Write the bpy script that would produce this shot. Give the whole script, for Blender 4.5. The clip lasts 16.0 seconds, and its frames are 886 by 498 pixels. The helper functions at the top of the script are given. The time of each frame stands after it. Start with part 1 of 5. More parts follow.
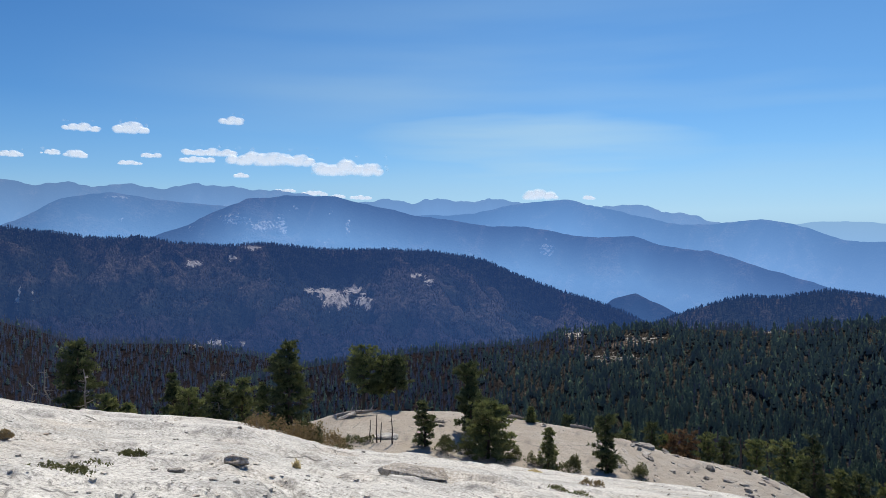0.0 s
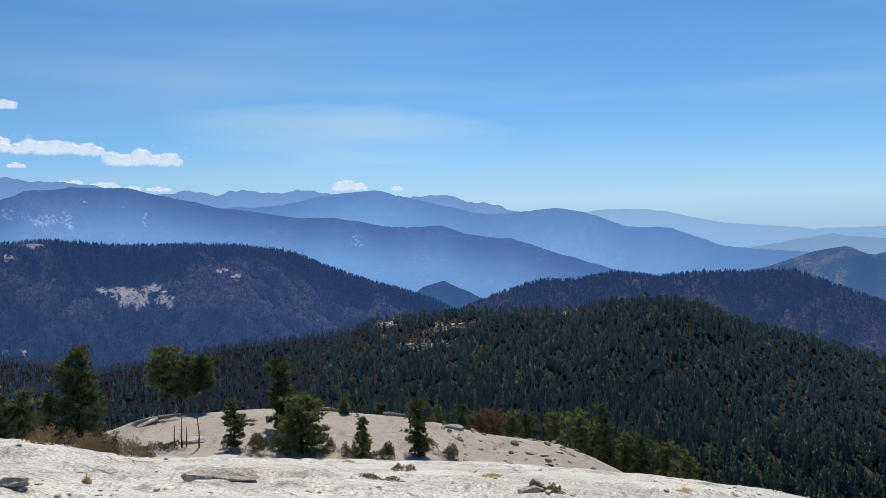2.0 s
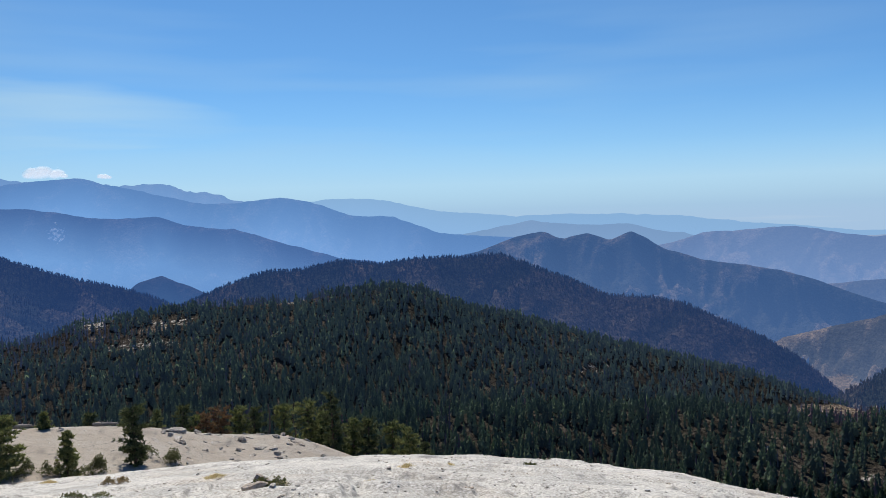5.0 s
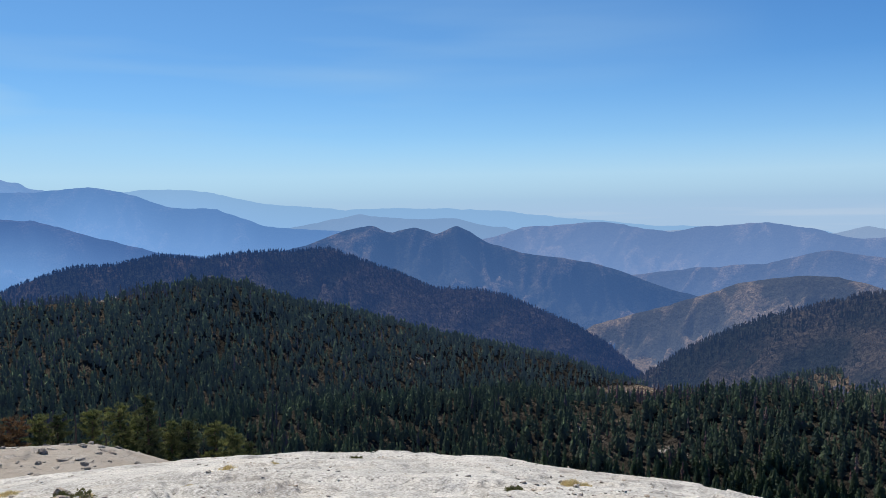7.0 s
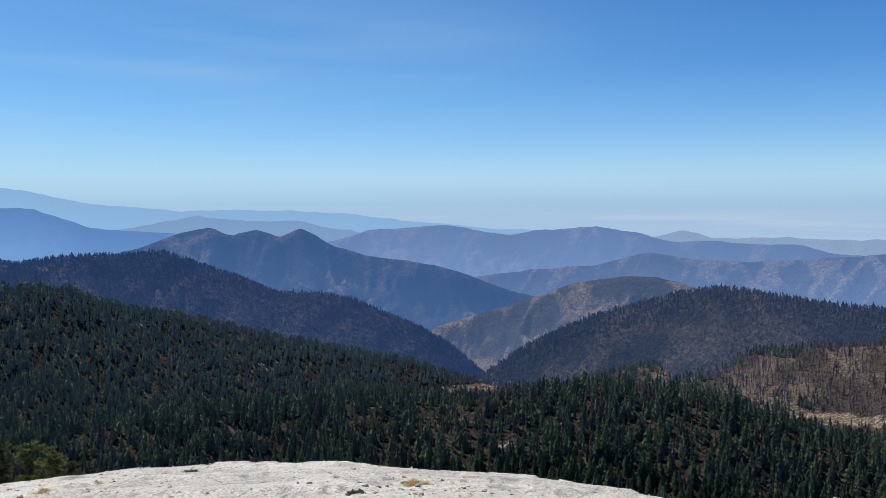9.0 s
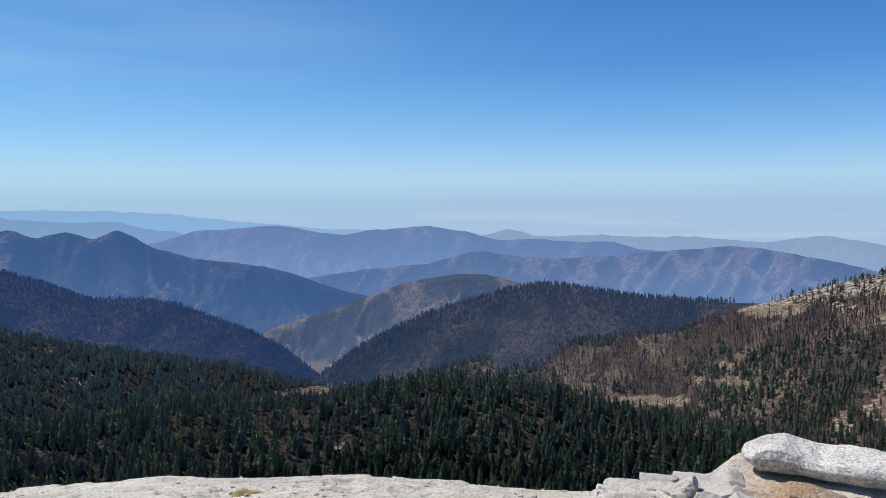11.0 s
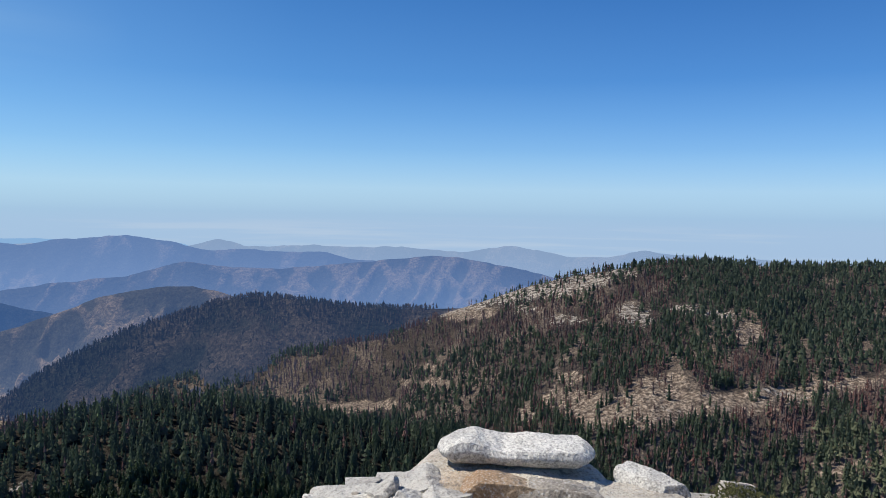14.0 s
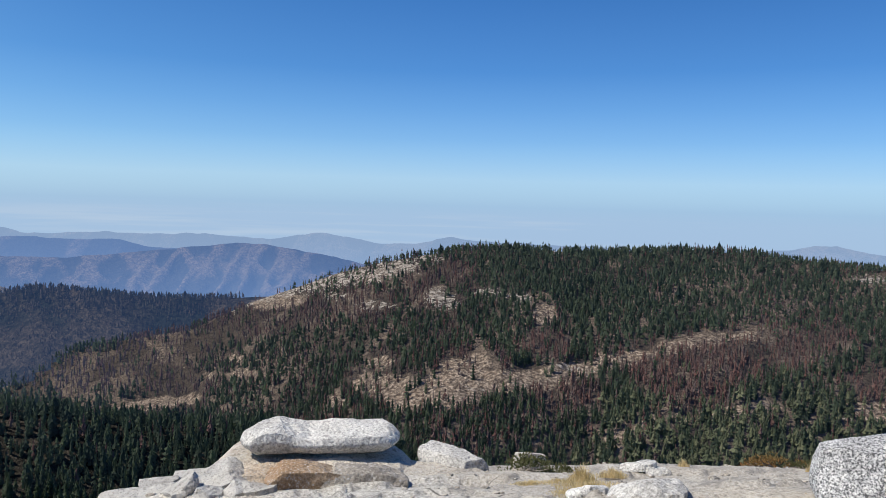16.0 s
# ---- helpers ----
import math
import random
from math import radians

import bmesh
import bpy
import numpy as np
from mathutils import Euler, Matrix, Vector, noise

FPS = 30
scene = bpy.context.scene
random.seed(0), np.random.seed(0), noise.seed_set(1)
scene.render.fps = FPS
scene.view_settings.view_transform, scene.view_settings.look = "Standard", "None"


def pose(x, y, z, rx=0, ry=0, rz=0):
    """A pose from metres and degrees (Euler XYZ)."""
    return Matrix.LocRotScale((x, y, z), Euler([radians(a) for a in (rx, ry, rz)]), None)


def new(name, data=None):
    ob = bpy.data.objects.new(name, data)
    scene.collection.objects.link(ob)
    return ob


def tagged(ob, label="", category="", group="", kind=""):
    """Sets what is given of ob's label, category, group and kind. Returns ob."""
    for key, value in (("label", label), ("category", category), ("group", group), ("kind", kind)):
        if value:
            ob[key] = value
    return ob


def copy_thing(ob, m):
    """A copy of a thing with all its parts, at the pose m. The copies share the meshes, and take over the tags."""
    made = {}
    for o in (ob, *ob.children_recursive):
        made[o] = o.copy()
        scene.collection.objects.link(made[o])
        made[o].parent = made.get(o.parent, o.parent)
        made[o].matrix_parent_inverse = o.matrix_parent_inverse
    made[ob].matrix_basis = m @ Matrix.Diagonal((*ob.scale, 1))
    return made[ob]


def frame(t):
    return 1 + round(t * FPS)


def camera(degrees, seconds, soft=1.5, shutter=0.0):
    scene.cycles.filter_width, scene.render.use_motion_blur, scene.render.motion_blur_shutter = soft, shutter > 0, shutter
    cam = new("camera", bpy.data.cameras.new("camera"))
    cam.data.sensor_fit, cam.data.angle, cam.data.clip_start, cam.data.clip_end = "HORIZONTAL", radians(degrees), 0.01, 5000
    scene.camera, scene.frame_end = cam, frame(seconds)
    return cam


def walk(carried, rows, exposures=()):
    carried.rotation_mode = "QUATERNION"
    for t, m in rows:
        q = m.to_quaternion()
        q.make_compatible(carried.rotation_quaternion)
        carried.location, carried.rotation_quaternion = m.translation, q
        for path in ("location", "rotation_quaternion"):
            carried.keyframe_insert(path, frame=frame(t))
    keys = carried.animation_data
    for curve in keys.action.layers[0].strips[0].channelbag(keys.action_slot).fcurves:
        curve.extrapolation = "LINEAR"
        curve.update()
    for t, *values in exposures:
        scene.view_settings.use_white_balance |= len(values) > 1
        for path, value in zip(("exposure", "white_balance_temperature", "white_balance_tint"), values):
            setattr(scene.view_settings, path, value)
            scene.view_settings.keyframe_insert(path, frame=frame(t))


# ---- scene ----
# ---------------------------------------------------------------- camera and walk
cam = camera(61.75, 16.0, soft=0.5)
EYE, REACH = 1.6, 0.30          # eye above the rock; the lens swings this far out from the turning body
ROWS = [
    (0.0, 0.00, -0.90, 0.00), (0.5, -3.58, -0.98, 0.16), (1.0, -7.12, -1.11, 0.44), (1.5, -10.78, -1.36, 0.72),
    (2.0, -14.59, -1.72, 1.03), (2.5, -18.41, -2.03, 1.12), (3.0, -22.15, -2.25, 1.20), (3.5, -25.66, -2.40, 1.30),
    (4.0, -28.97, -2.54, 1.36), (6.5, -45.46, -3.63, 1.17), (7.0, -48.72, -3.70, 0.77), (7.5, -51.85, -3.70, 0.41),
    (8.0, -54.88, -3.63, 0.19), (8.5, -57.79, -3.57, 0.08), (11.0, -73.50, -3.59, 0.08), (11.5, -77.51, -3.41, -0.24),
    (12.0, -81.40, -3.22, -0.42), (12.5, -85.03, -3.04, -0.50), (13.0, -88.45, -2.87, -0.61), (13.5, -91.89, -2.70, -0.72),
    (14.0, -95.44, -2.64, -0.94), (14.5, -99.17, -2.70, -1.22), (15.0, -102.88, -2.93, -1.52), (15.5, -106.60, -3.15, -1.63),
    (16.0, -110.06, -3.36, -1.52),
]
walk(cam, [(t, pose(-REACH * math.sin(radians(yaw)), REACH * math.cos(radians(yaw)), EYE, 90 + pitch, roll, yaw))
           for t, yaw, pitch, roll in ROWS], exposures=[(0.0, 0.0), (16.0, 0.0)])

# ---------------------------------------------------------------- world and sun
SUN_TURN, SUN_UP = -15.0, 54.0          # degrees: to the right of straight ahead, above the horizon
sun_data = bpy.data.lights.new("sun", "SUN")
sun_data.energy, sun_data.angle, sun_data.color = 5.0, radians(0.53), (1.0, 0.95, 0.87)
sun = new("sun", sun_data)
sun_dir = Vector((-math.sin(radians(SUN_TURN)) * math.cos(radians(SUN_UP)), math.cos(radians(SUN_TURN)) * math.cos(radians(SUN_UP)), math.sin(radians(SUN_UP))))
sun.rotation_mode = "QUATERNION"
sun.rotation_quaternion = sun_dir.to_track_quat("Z", "Y")
sun.location = (0, 0, 60)


class Nodes:
    """Short hand for building a node tree."""

    def __init__(self, tree):
        self.tree = tree
        tree.nodes.clear()

    def add(self, kind, **props):
        n = self.tree.nodes.new(kind)
        for key, value in props.items():
            if key == "blend":
                n.blend_type = value
            elif key == "op":
                n.operation = value
            elif key == "data":
                n.data_type = value
            elif key == "attr":
                n.attribute_name = value
        return n

    def link(self, a, b):
        self.tree.links.new(a, b)

    def put(self, socket, value):
        if isinstance(value, bpy.types.NodeSocket):
            self.link(value, socket)
        elif isinstance(value, (tuple, list)) and len(value) == 3 and socket.type == "RGBA":
            socket.default_value = (*value, 1)
        else:
            socket.default_value = value

    def math(self, op, a, b=0.0, c=0.0):
        n = self.add("ShaderNodeMath", op=op)
        for s, v in zip(n.inputs, (a, b, c)):
            self.put(s, v)
        return n.outputs[0]

    def mix(self, f, a, b, blend="MIX"):
        n = self.add("ShaderNodeMix", data="RGBA", blend=blend)
        self.put(n.inputs[0], f)
        self.put(n.inputs[6], a)
        self.put(n.inputs[7], b)
        return n.outputs[2]

    def noise(self, scale, detail=4.0, rough=0.55, vector=None, lac=2.0):
        n = self.add("ShaderNodeTexNoise")
        n.inputs["Scale"].default_value = scale
        n.inputs["Detail"].default_value = detail
        n.inputs["Roughness"].default_value = rough
        n.inputs["Lacunarity"].default_value = lac
        if vector is not None:
            self.link(vector, n.inputs["Vector"])
        return n.outputs["Fac"]

    def ramp(self, f, stops):
        n = self.add("ShaderNodeValToRGB")
        e = n.color_ramp.elements
        while len(e) < len(stops):
            e.new(0.5)
        for el, (p, c) in zip(e, stops):
            el.position = p
            el.color = (*c, 1) if isinstance(c, tuple) else (c, c, c, 1)
        self.put(n.inputs[0], f)
        return n.outputs[0]

    def mapping(self, vector, scale=(1, 1, 1), turn=(0, 0, 0)):
        n = self.add("ShaderNodeMapping")
        self.link(vector, n.inputs["Vector"])
        n.inputs["Scale"].default_value = scale
        n.inputs["Rotation"].default_value = turn
        return n.outputs[0]


world = bpy.data.worlds.new("sky")
scene.world = world
world.use_nodes = True
w = Nodes(world.node_tree)
sky = w.add("ShaderNodeTexSky")
sky.sky_type, sky.sun_disc = "NISHITA", False
sky.sun_elevation, sky.sun_rotation = radians(SUN_UP), radians(-SUN_TURN)
sky.altitude, sky.air_density, sky.dust_density, sky.ozone_density = 2200, 1.0, 0.25, 3.0
gen = w.add("ShaderNodeTexCoord").outputs["Generated"]
sep = w.add("ShaderNodeSeparateXYZ")
w.link(gen, sep.inputs[0])
up = sep.outputs["Z"]
# smoke over the lowlands whitens the lowest degrees of the sky
smoke = w.ramp(w.math("MULTIPLY_ADD", up, 2.0, 0.2), [(0.0, 0.95), (0.17, 0.90), (0.24, 0.72), (0.374, 0.34), (0.55, 0.09), (0.85, 0.0)])
dot = w.add("ShaderNodeVectorMath", op="DOT_PRODUCT")
w.link(gen, dot.inputs[0])
dot.inputs[1].default_value = (math.sin(radians(22)), math.cos(radians(22)), 0)
# a purer blue away from the sun
clean = w.mix(w.ramp(dot.outputs["Value"], [(0.0, 0.0), (0.9, 1.0)]), (0.28, 0.76, 1.24), (0.365, 0.78, 1.08))
tinted = w.mix(1.0, sky.outputs[0], clean, "MULTIPLY")
smoke_col = w.ramp(up, [(0.0, (0.40, 0.545, 0.755)), (0.035, (0.57, 0.725, 0.86)), (0.075, (0.52, 0.73, 0.90)), (0.13, (0.42, 0.67, 0.91))])
smoke_col = w.mix(1.0, smoke_col, (10.0, 10.0, 10.0), "MULTIPLY")
hazy = w.mix(smoke, tinted, smoke_col)
# thin high cloud drawn out in streaks, in the part of the sky under the sun
flat = w.mapping(gen, (1.0, 1.0, 10.0), (radians(3), radians(-7), 0))
streak = w.noise(1.1, 4.0, 0.45, flat)
streak = w.ramp(streak, [(0.44, 0.0), (0.70, 1.0)])
band = w.ramp(up, [(0.02, 0.0), (0.09, 1.0), (0.22, 0.9), (0.34, 0.0)])
band = w.math("MULTIPLY", band, w.ramp(dot.outputs["Value"], [(0.62, 0.0), (0.92, 1.0)]))
# the air is brighter towards the sun's side
glow = w.ramp(dot.outputs["Value"], [(0.45, 0.0), (1.0, 0.15)])
hazy = w.mix(glow, hazy, (3.6, 6.0, 8.2))
veil = w.math("MULTIPLY", w.math("MULTIPLY", streak, band), 0.5)
hazy = w.mix(veil, hazy, (4.2, 6.2, 7.9))
# one broad pale streak low under the sun, about bearing -6 and seven degrees up
across = w.add("ShaderNodeVectorMath", op="DOT_PRODUCT")
w.link(gen, across.inputs[0])
across.inputs[1].default_value = (math.cos(radians(7)), -math.sin(radians(7)), 0)
a_ = w.math("MULTIPLY", across.outputs["Value"], 1 / 0.24)
b_ = w.math("MULTIPLY", w.math("ADD", up, w.math("MULTIPLY_ADD", w.noise(2.5, 3.0, 0.5, flat), 0.12, -0.06 - 0.120)), 1 / 0.036)
oval = w.math("SUBTRACT", 1.0, w.math("ADD", w.math("MULTIPLY", a_, a_), w.math("MULTIPLY", b_, b_)))
oval = w.math("MULTIPLY", w.ramp(oval, [(0.0, 0.0), (1.0, 1.0)]), w.math("MULTIPLY", w.ramp(w.noise(1.9, 5.0, 0.55, w.mapping(gen, (1, 1, 16))), [(0.30, 0.35), (0.62, 1.0)]), w.ramp(dot.outputs["Value"], [(0.5, 0.0), (0.7, 0.5)])))
hazy = w.mix(oval, hazy, (5.0, 7.0, 8.1))
# the sky is a deeper blue well away from the sun
left = w.add("ShaderNodeVectorMath", op="DOT_PRODUCT")
w.link(gen, left.inputs[0])
left.inputs[1].default_value = (-math.sin(radians(75)), math.cos(radians(75)), 0)
dim = w.math("MINIMUM", 1.0, w.math("MULTIPLY_ADD", left.outputs["Value"], -0.24, 1.02))
grey = w.add("ShaderNodeCombineColor")
for socket in grey.inputs[:3]:
    w.link(dim, socket)
hazy = w.mix(1.0, hazy, grey.outputs[0], "MULTIPLY")
# wisps of smoke lying over the lowland horizon
wisp = w.ramp(w.noise(3.2, 4.0, 0.55, w.mapping(gen, (1, 1, 26))), [(0.50, 0.0), (0.66, 1.0)])
low = w.ramp(w.math("MULTIPLY_ADD", up, 4.0, 0.5), [(0.28, 0.6), (0.36, 1.0), (0.42, 0.8), (0.49, 0.0)])
west = w.add("ShaderNodeVectorMath", op="DOT_PRODUCT")
w.link(gen, west.inputs[0])
west.inputs[1].default_value = (math.sin(radians(85)), math.cos(radians(85)), 0)
wisp = w.math("MULTIPLY", w.math("MULTIPLY", wisp, low), w.ramp(west.outputs["Value"], [(0.55, 0.0), (0.85, 0.4)]))
hazy = w.mix(wisp, hazy, (5.6, 6.5, 7.6))
bg = w.add("ShaderNodeBackground")
w.link(hazy, bg.inputs["Color"])
bg.inputs["Strength"].default_value = 0.1
out = w.add("ShaderNodeOutputWorld")
w.link(bg.outputs[0], out.inputs["Surface"])

# ---------------------------------------------------------------- helpers for shapes
rng = np.random.default_rng(7)


def lattice(ix, iy, seed):
    n = (ix.astype(np.int64) * 374761393 + iy.astype(np.int64) * 668265263 + seed * 974634777) & 0x7FFFFFFF
    n = ((n ^ (n >> 13)) * 1274126177) & 0x7FFFFFFF
    return ((n ^ (n >> 16)) & 0xFFFF) / 65535.0


def value_noise(x, y, seed=0):
    x0, y0 = np.floor(x), np.floor(y)
    fx, fy = x - x0, y - y0
    fx, fy = fx * fx * (3 - 2 * fx), fy * fy * (3 - 2 * fy)
    a, b = lattice(x0, y0, seed), lattice(x0 + 1, y0, seed)
    c, d = lattice(x0, y0 + 1, seed), lattice(x0 + 1, y0 + 1, seed)
    return (a + (b - a) * fx) * (1 - fy) + (c + (d - c) * fx) * fy


def fbm(x, y, octaves=4, seed=0, gain=0.5):
    """Layered noise, about -1 to 1."""
    total, amp, norm = 0.0, 1.0, 0.0
    for k in range(octaves):
        total = total + amp * (2 * value_noise(x * 2 ** k + 17.3 * k, y * 2 ** k - 9.1 * k, seed + k) - 1)
        norm += amp
        amp *= gain
    return total / norm


def ridged(x, y, octaves=4, seed=0):
    """0 on sharp spurs, up to 1 in gullies."""
    total, amp, norm = 0.0, 1.0, 0.0
    for k in range(octaves):
        total = total + amp * np.abs(2 * value_noise(x * 2 ** k + 5.7 * k, y * 2 ** k + 3.3 * k, seed + k) - 1)
        norm += amp
        amp *= 0.5
    return total / norm


def smooth(a, b, x):
    t = np.clip((x - a) / (b - a), 0, 1)
    return t * t * (3 - 2 * t)


# ---------------------------------------------------------------- the lie of the land
# Each ridge: its distance, its crest as (bearing to the left, height over the eye's level) in degrees,
# how steeply it falls towards and away from the summit, how deep its gullies are, and its trees' height.
RIDGES = {
    "slab": (50, 0.03, 0.55, 0.0, 0, [(16, -15.2), (13.5, -14.19), (9.7, -13.76), (8.0, -13.20), (5.4, -13.11), (1.9, -13.24), (-0.7, -13.25), (-4.5, -13.65), (-10.9, -14.38), (-13.8, -14.90), (-17.2, -15.74), (-19.8, -16.08), (-22.5, -16.32), (-25.1, -17.09), (-28.6, -18.56), (-32.5, -20.2)]),
    "bench": (720, 0.24, 0.46, 14, 16, [(-16, -17.5), (-28.0, -15.4), (-36.1, -14.7), (-44.8, -14.6), (-53.7, -14.05), (-58.0, -14.39), (-62.3, -14.44), (-68.4, -13.49), (-74.0, -13.0), (-78.6, -13.24), (-83.0, -14.17), (-87.2, -15.20), (-93.4, -15.93), (-99.1, -16.45), (-106, -17.5)]),
    "pine_hill": (1300, 0.20, 0.35, 20, 14, [(22, -11.5), (10.6, -9.5), (6.3, -8.84), (-0.7, -8.24), (-6.4, -7.77), (-9.4, -6.86), (-16.2, -6.29), (-23.6, -6.23), (-26.2, -5.86), (-28.4, -5.69), (-31.5, -5.39), (-33.9, -5.88), (-37.6, -7.30), (-40.6, -7.83), (-44.0, -8.80), (-47.5, -9.74), (-51.5, -10.64), (-53.7, -11.07), (-58.0, -11.87), (-61.4, -13.03), (-68.4, -14.5)]),
    "burnt_ridge": (1500, 0.22, 0.35, 16, 14, [(45, -5.0), (30.9, -5.23), (25.8, -7.04), (19.1, -7.39), (14.3, -8.49), (10.6, -9.37), (6.3, -10.32), (1.1, -11.65), (-6, -13)]),
    "rocky_hill": (1500, 0.19, 0.30, 24, 14, [(-72, -12.8), (-79.0, -11.06), (-85.0, -10.04), (-91.3, -9.26), (-95.6, -7.30), (-98.3, -6.39), (-102.2, -4.99), (-105.2, -4.17), (-108.6, -3.50), (-111.6, -3.05), (-116.1, -2.83), (-121.6, -2.95), (-127.7, -2.49), (-132.8, -2.47), (-136.1, -2.91), (-141.1, -3.19), (-160, -3.6)]),
    "far_spur": (1750, 0.30, 0.4, 85, 14, [(-60, -15.5), (-64.5, -12.49), (-67.2, -10.65), (-69.8, -9.40), (-72.4, -8.26), (-76.4, -7.04), (-78.6, -6.37), (-81.2, -5.95), (-84.0, -6.2), (-87.1, -6.65), (-90.0, -6.9), (-93.9, -6.97), (-97.8, -6.83), (-104.4, -7.75)]),
    "dark_ridge": (2150, 0.30, 0.4, 130, 16, [(-11, -8.5), (-16.2, -5.99), (-19.3, -4.80), (-21.9, -4.01), (-24.5, -3.99), (-27.6, -3.40), (-30.6, -3.77), (-33.7, -3.38), (-37.6, -3.40), (-39.8, -3.15), (-42.4, -4.20), (-45.0, -5.13), (-48.0, -6.49), (-51.5, -6.66), (-53.7, -7.10), (-56.3, -8.27), (-58.9, -9.31), (-61.4, -10.74), (-63.9, -12.93), (-67, -15)]),
    "dome_ridge": (2500, 0.27, 0.4, 110, 14, [(50, 1.0), (30.9, 0.84), (27.5, 0.48), (24.7, 0.10), (22.2, 0.22), (20.3, -0.19), (16.3, -0.40), (13.1, -0.32), (9.7, -0.71), (3.7, -0.77), (0.2, -0.86), (-2.9, -1.51), (-5.1, -2.38), (-7.7, -3.45), (-9.4, -4.08), (-11.9, -4.68), (-15.6, -6.28), (-21.5, -8.5)]),
    "tan_hill": (2650, 0.34, 0.4, 115, 0, [(-57, -11.5), (-60.2, -9.50), (-63.5, -8.58), (-67.2, -7.42), (-70.7, -6.16), (-74.2, -5.56), (-76.8, -5.47), (-78.6, -5.94), (-81.2, -6.99), (-86, -8.5)]),
    "knob": (2900, 0.6, 0.5, 50, 0, [(-9, -7.5), (-11.1, -5.97), (-12.9, -4.66), (-14.5, -4.13), (-16.0, -4.81), (-17.2, -5.40), (-19.2, -6.36), (-22, -8)]),
    "three_humps": (3050, 0.44, 0.4, 125, 0, [(-33, -4.6), (-36.4, -3.63), (-38.3, -3.16), (-40.7, -2.30), (-43.1, -1.83), (-44.7, -2.42), (-46.5, -1.93), (-48.2, -2.55), (-49.7, -1.88), (-51.1, -2.60), (-52.0, -3.17), (-55.0, -4.16), (-57.4, -4.34), (-59.7, -4.81), (-62.2, -5.44), (-65.5, -6.65), (-68.3, -7.40), (-73, -9)]),
    "striped_range": (3450, 0.42, 0.4, 62, 0, [(-56, -6.6), (-67.9, -5.10), (-72.0, -4.74), (-76.2, -3.73), (-78.8, -4.12), (-82.3, -4.33), (-87.1, -3.94), (-91.9, -3.44), (-94.9, -3.13), (-97.8, -3.45), (-100.7, -3.93), (-103.9, -4.66), (-112, -6)]),
    "cliff_mountain": (3600, 0.55, 0.4, 100, 0, [(26, -1.5), (19.1, 0.84), (17.1, 1.89), (14.7, 2.89), (11.8, 3.18), (8.4, 3.12), (5.8, 2.53), (1.9, 1.63), (-2.0, 1.11), (-3.8, 0.80), (-6.4, 0.80), (-9.4, 0.23), (-10.8, -0.02), (-14.5, 0.08), (-16.4, -0.61), (-19.8, -1.00), (-23.2, -2.08), (-27.2, -3.35), (-32.8, -4.23), (-38, -5.5)]),
    "brown_range": (4000, 0.45, 0.4, 80, 0, [(-46, -4), (-52.4, -2.88), (-54.8, -2.09), (-57.2, -1.92), (-60.9, -1.66), (-63.8, -2.28), (-65.9, -2.42), (-69.0, -2.01), (-72.2, -1.76), (-75.4, -2.26), (-77.9, -2.91), (-81.0, -2.81), (-83.1, -3.01), (-85.8, -2.90), (-88.4, -3.49), (-92.7, -3.86), (-98.7, -4.07), (-108, -5)]),
    "blue_range": (4150, 0.65, 0.4, 110, 0, [(45, 0.0), (30.9, 0.76), (29.9, 1.15), (27.2, 2.73), (24.0, 3.20), (21.0, 2.66), (17.5, 2.43), (14.7, 2.13), (8.0, 1.53), (-2.4, 1.8), (-5.3, 2.53), (-9.4, 2.87), (-12.3, 2.25), (-16.0, 1.25), (-17.7, 0.96), (-19.8, 0.91), (-23.1, 1.28), (-25.5, 0.92), (-28.5, -0.24), (-31.8, -0.40), (-33.3, -0.99), (-35.0, -1.67), (-37.5, -1.93), (-41.2, -2.20), (-50, -3.2)]),
    "crest_range": (4550, 0.7, 0.3, 80, 0, [(50, 3.5), (30.8, 3.83), (29.5, 3.50), (26.8, 3.75), (25.2, 3.55), (23.4, 3.89), (20.6, 3.48), (18.5, 3.86), (15.5, 3.71), (12.6, 3.55), (7.6, 2.83), (2.4, 2.76), (-0.3, 2.98), (-2.9, 2.76), (-5.1, 2.80), (-9.3, 2.39), (-12.1, 2.38), (-13.9, 2.61), (-16.9, 1.88), (-19.9, 1.17), (-23.8, 0.2), (-30, -1.5)]),
    "pale_range": (4600, 0.9, 0.3, 120, 0, [(-19, 0.2), (-23.8, 0.74), (-26.4, 1.03), (-28.6, 1.15), (-31.6, 0.78), (-34.6, 0.06), (-37.5, -0.27), (-40.7, -0.55), (-45.4, -0.50), (-49.4, -0.61), (-53.0, -0.8), (-58.0, -1.36), (-62.9, -1.9), (-76, -2.4)]),
    "mist_range": (4320, 0.6, 0.4, 70, 0, [(-32.3, -2.67), (-36.5, -1.92), (-39.4, -1.42), (-42.3, -0.95), (-46.5, -1.40), (-49.8, -1.32), (-52.0, -1.91), (-55.0, -2.33), (-58.0, -3.09)]),
    "lowland_hills": (4500, 0.5, 0.3, 80, 0, [(-60, -2.4), (-68.7, -2.39), (-76.6, -2.61), (-78.6, -1.99), (-80.5, -2.59), (-85.8, -2.47), (-92.7, -2.56), (-97.0, -2.83), (-100.7, -2.25), (-102.7, -2.58), (-105.0, -3.06), (-108.2, -3.01), (-110.8, -2.42), (-113.0, -2.71), (-123.7, -2.87), (-135.3, -2.55), (-136.7, -2.17), (-138.1, -2.02), (-140.1, -2.49), (-150, -2.8)]),
}
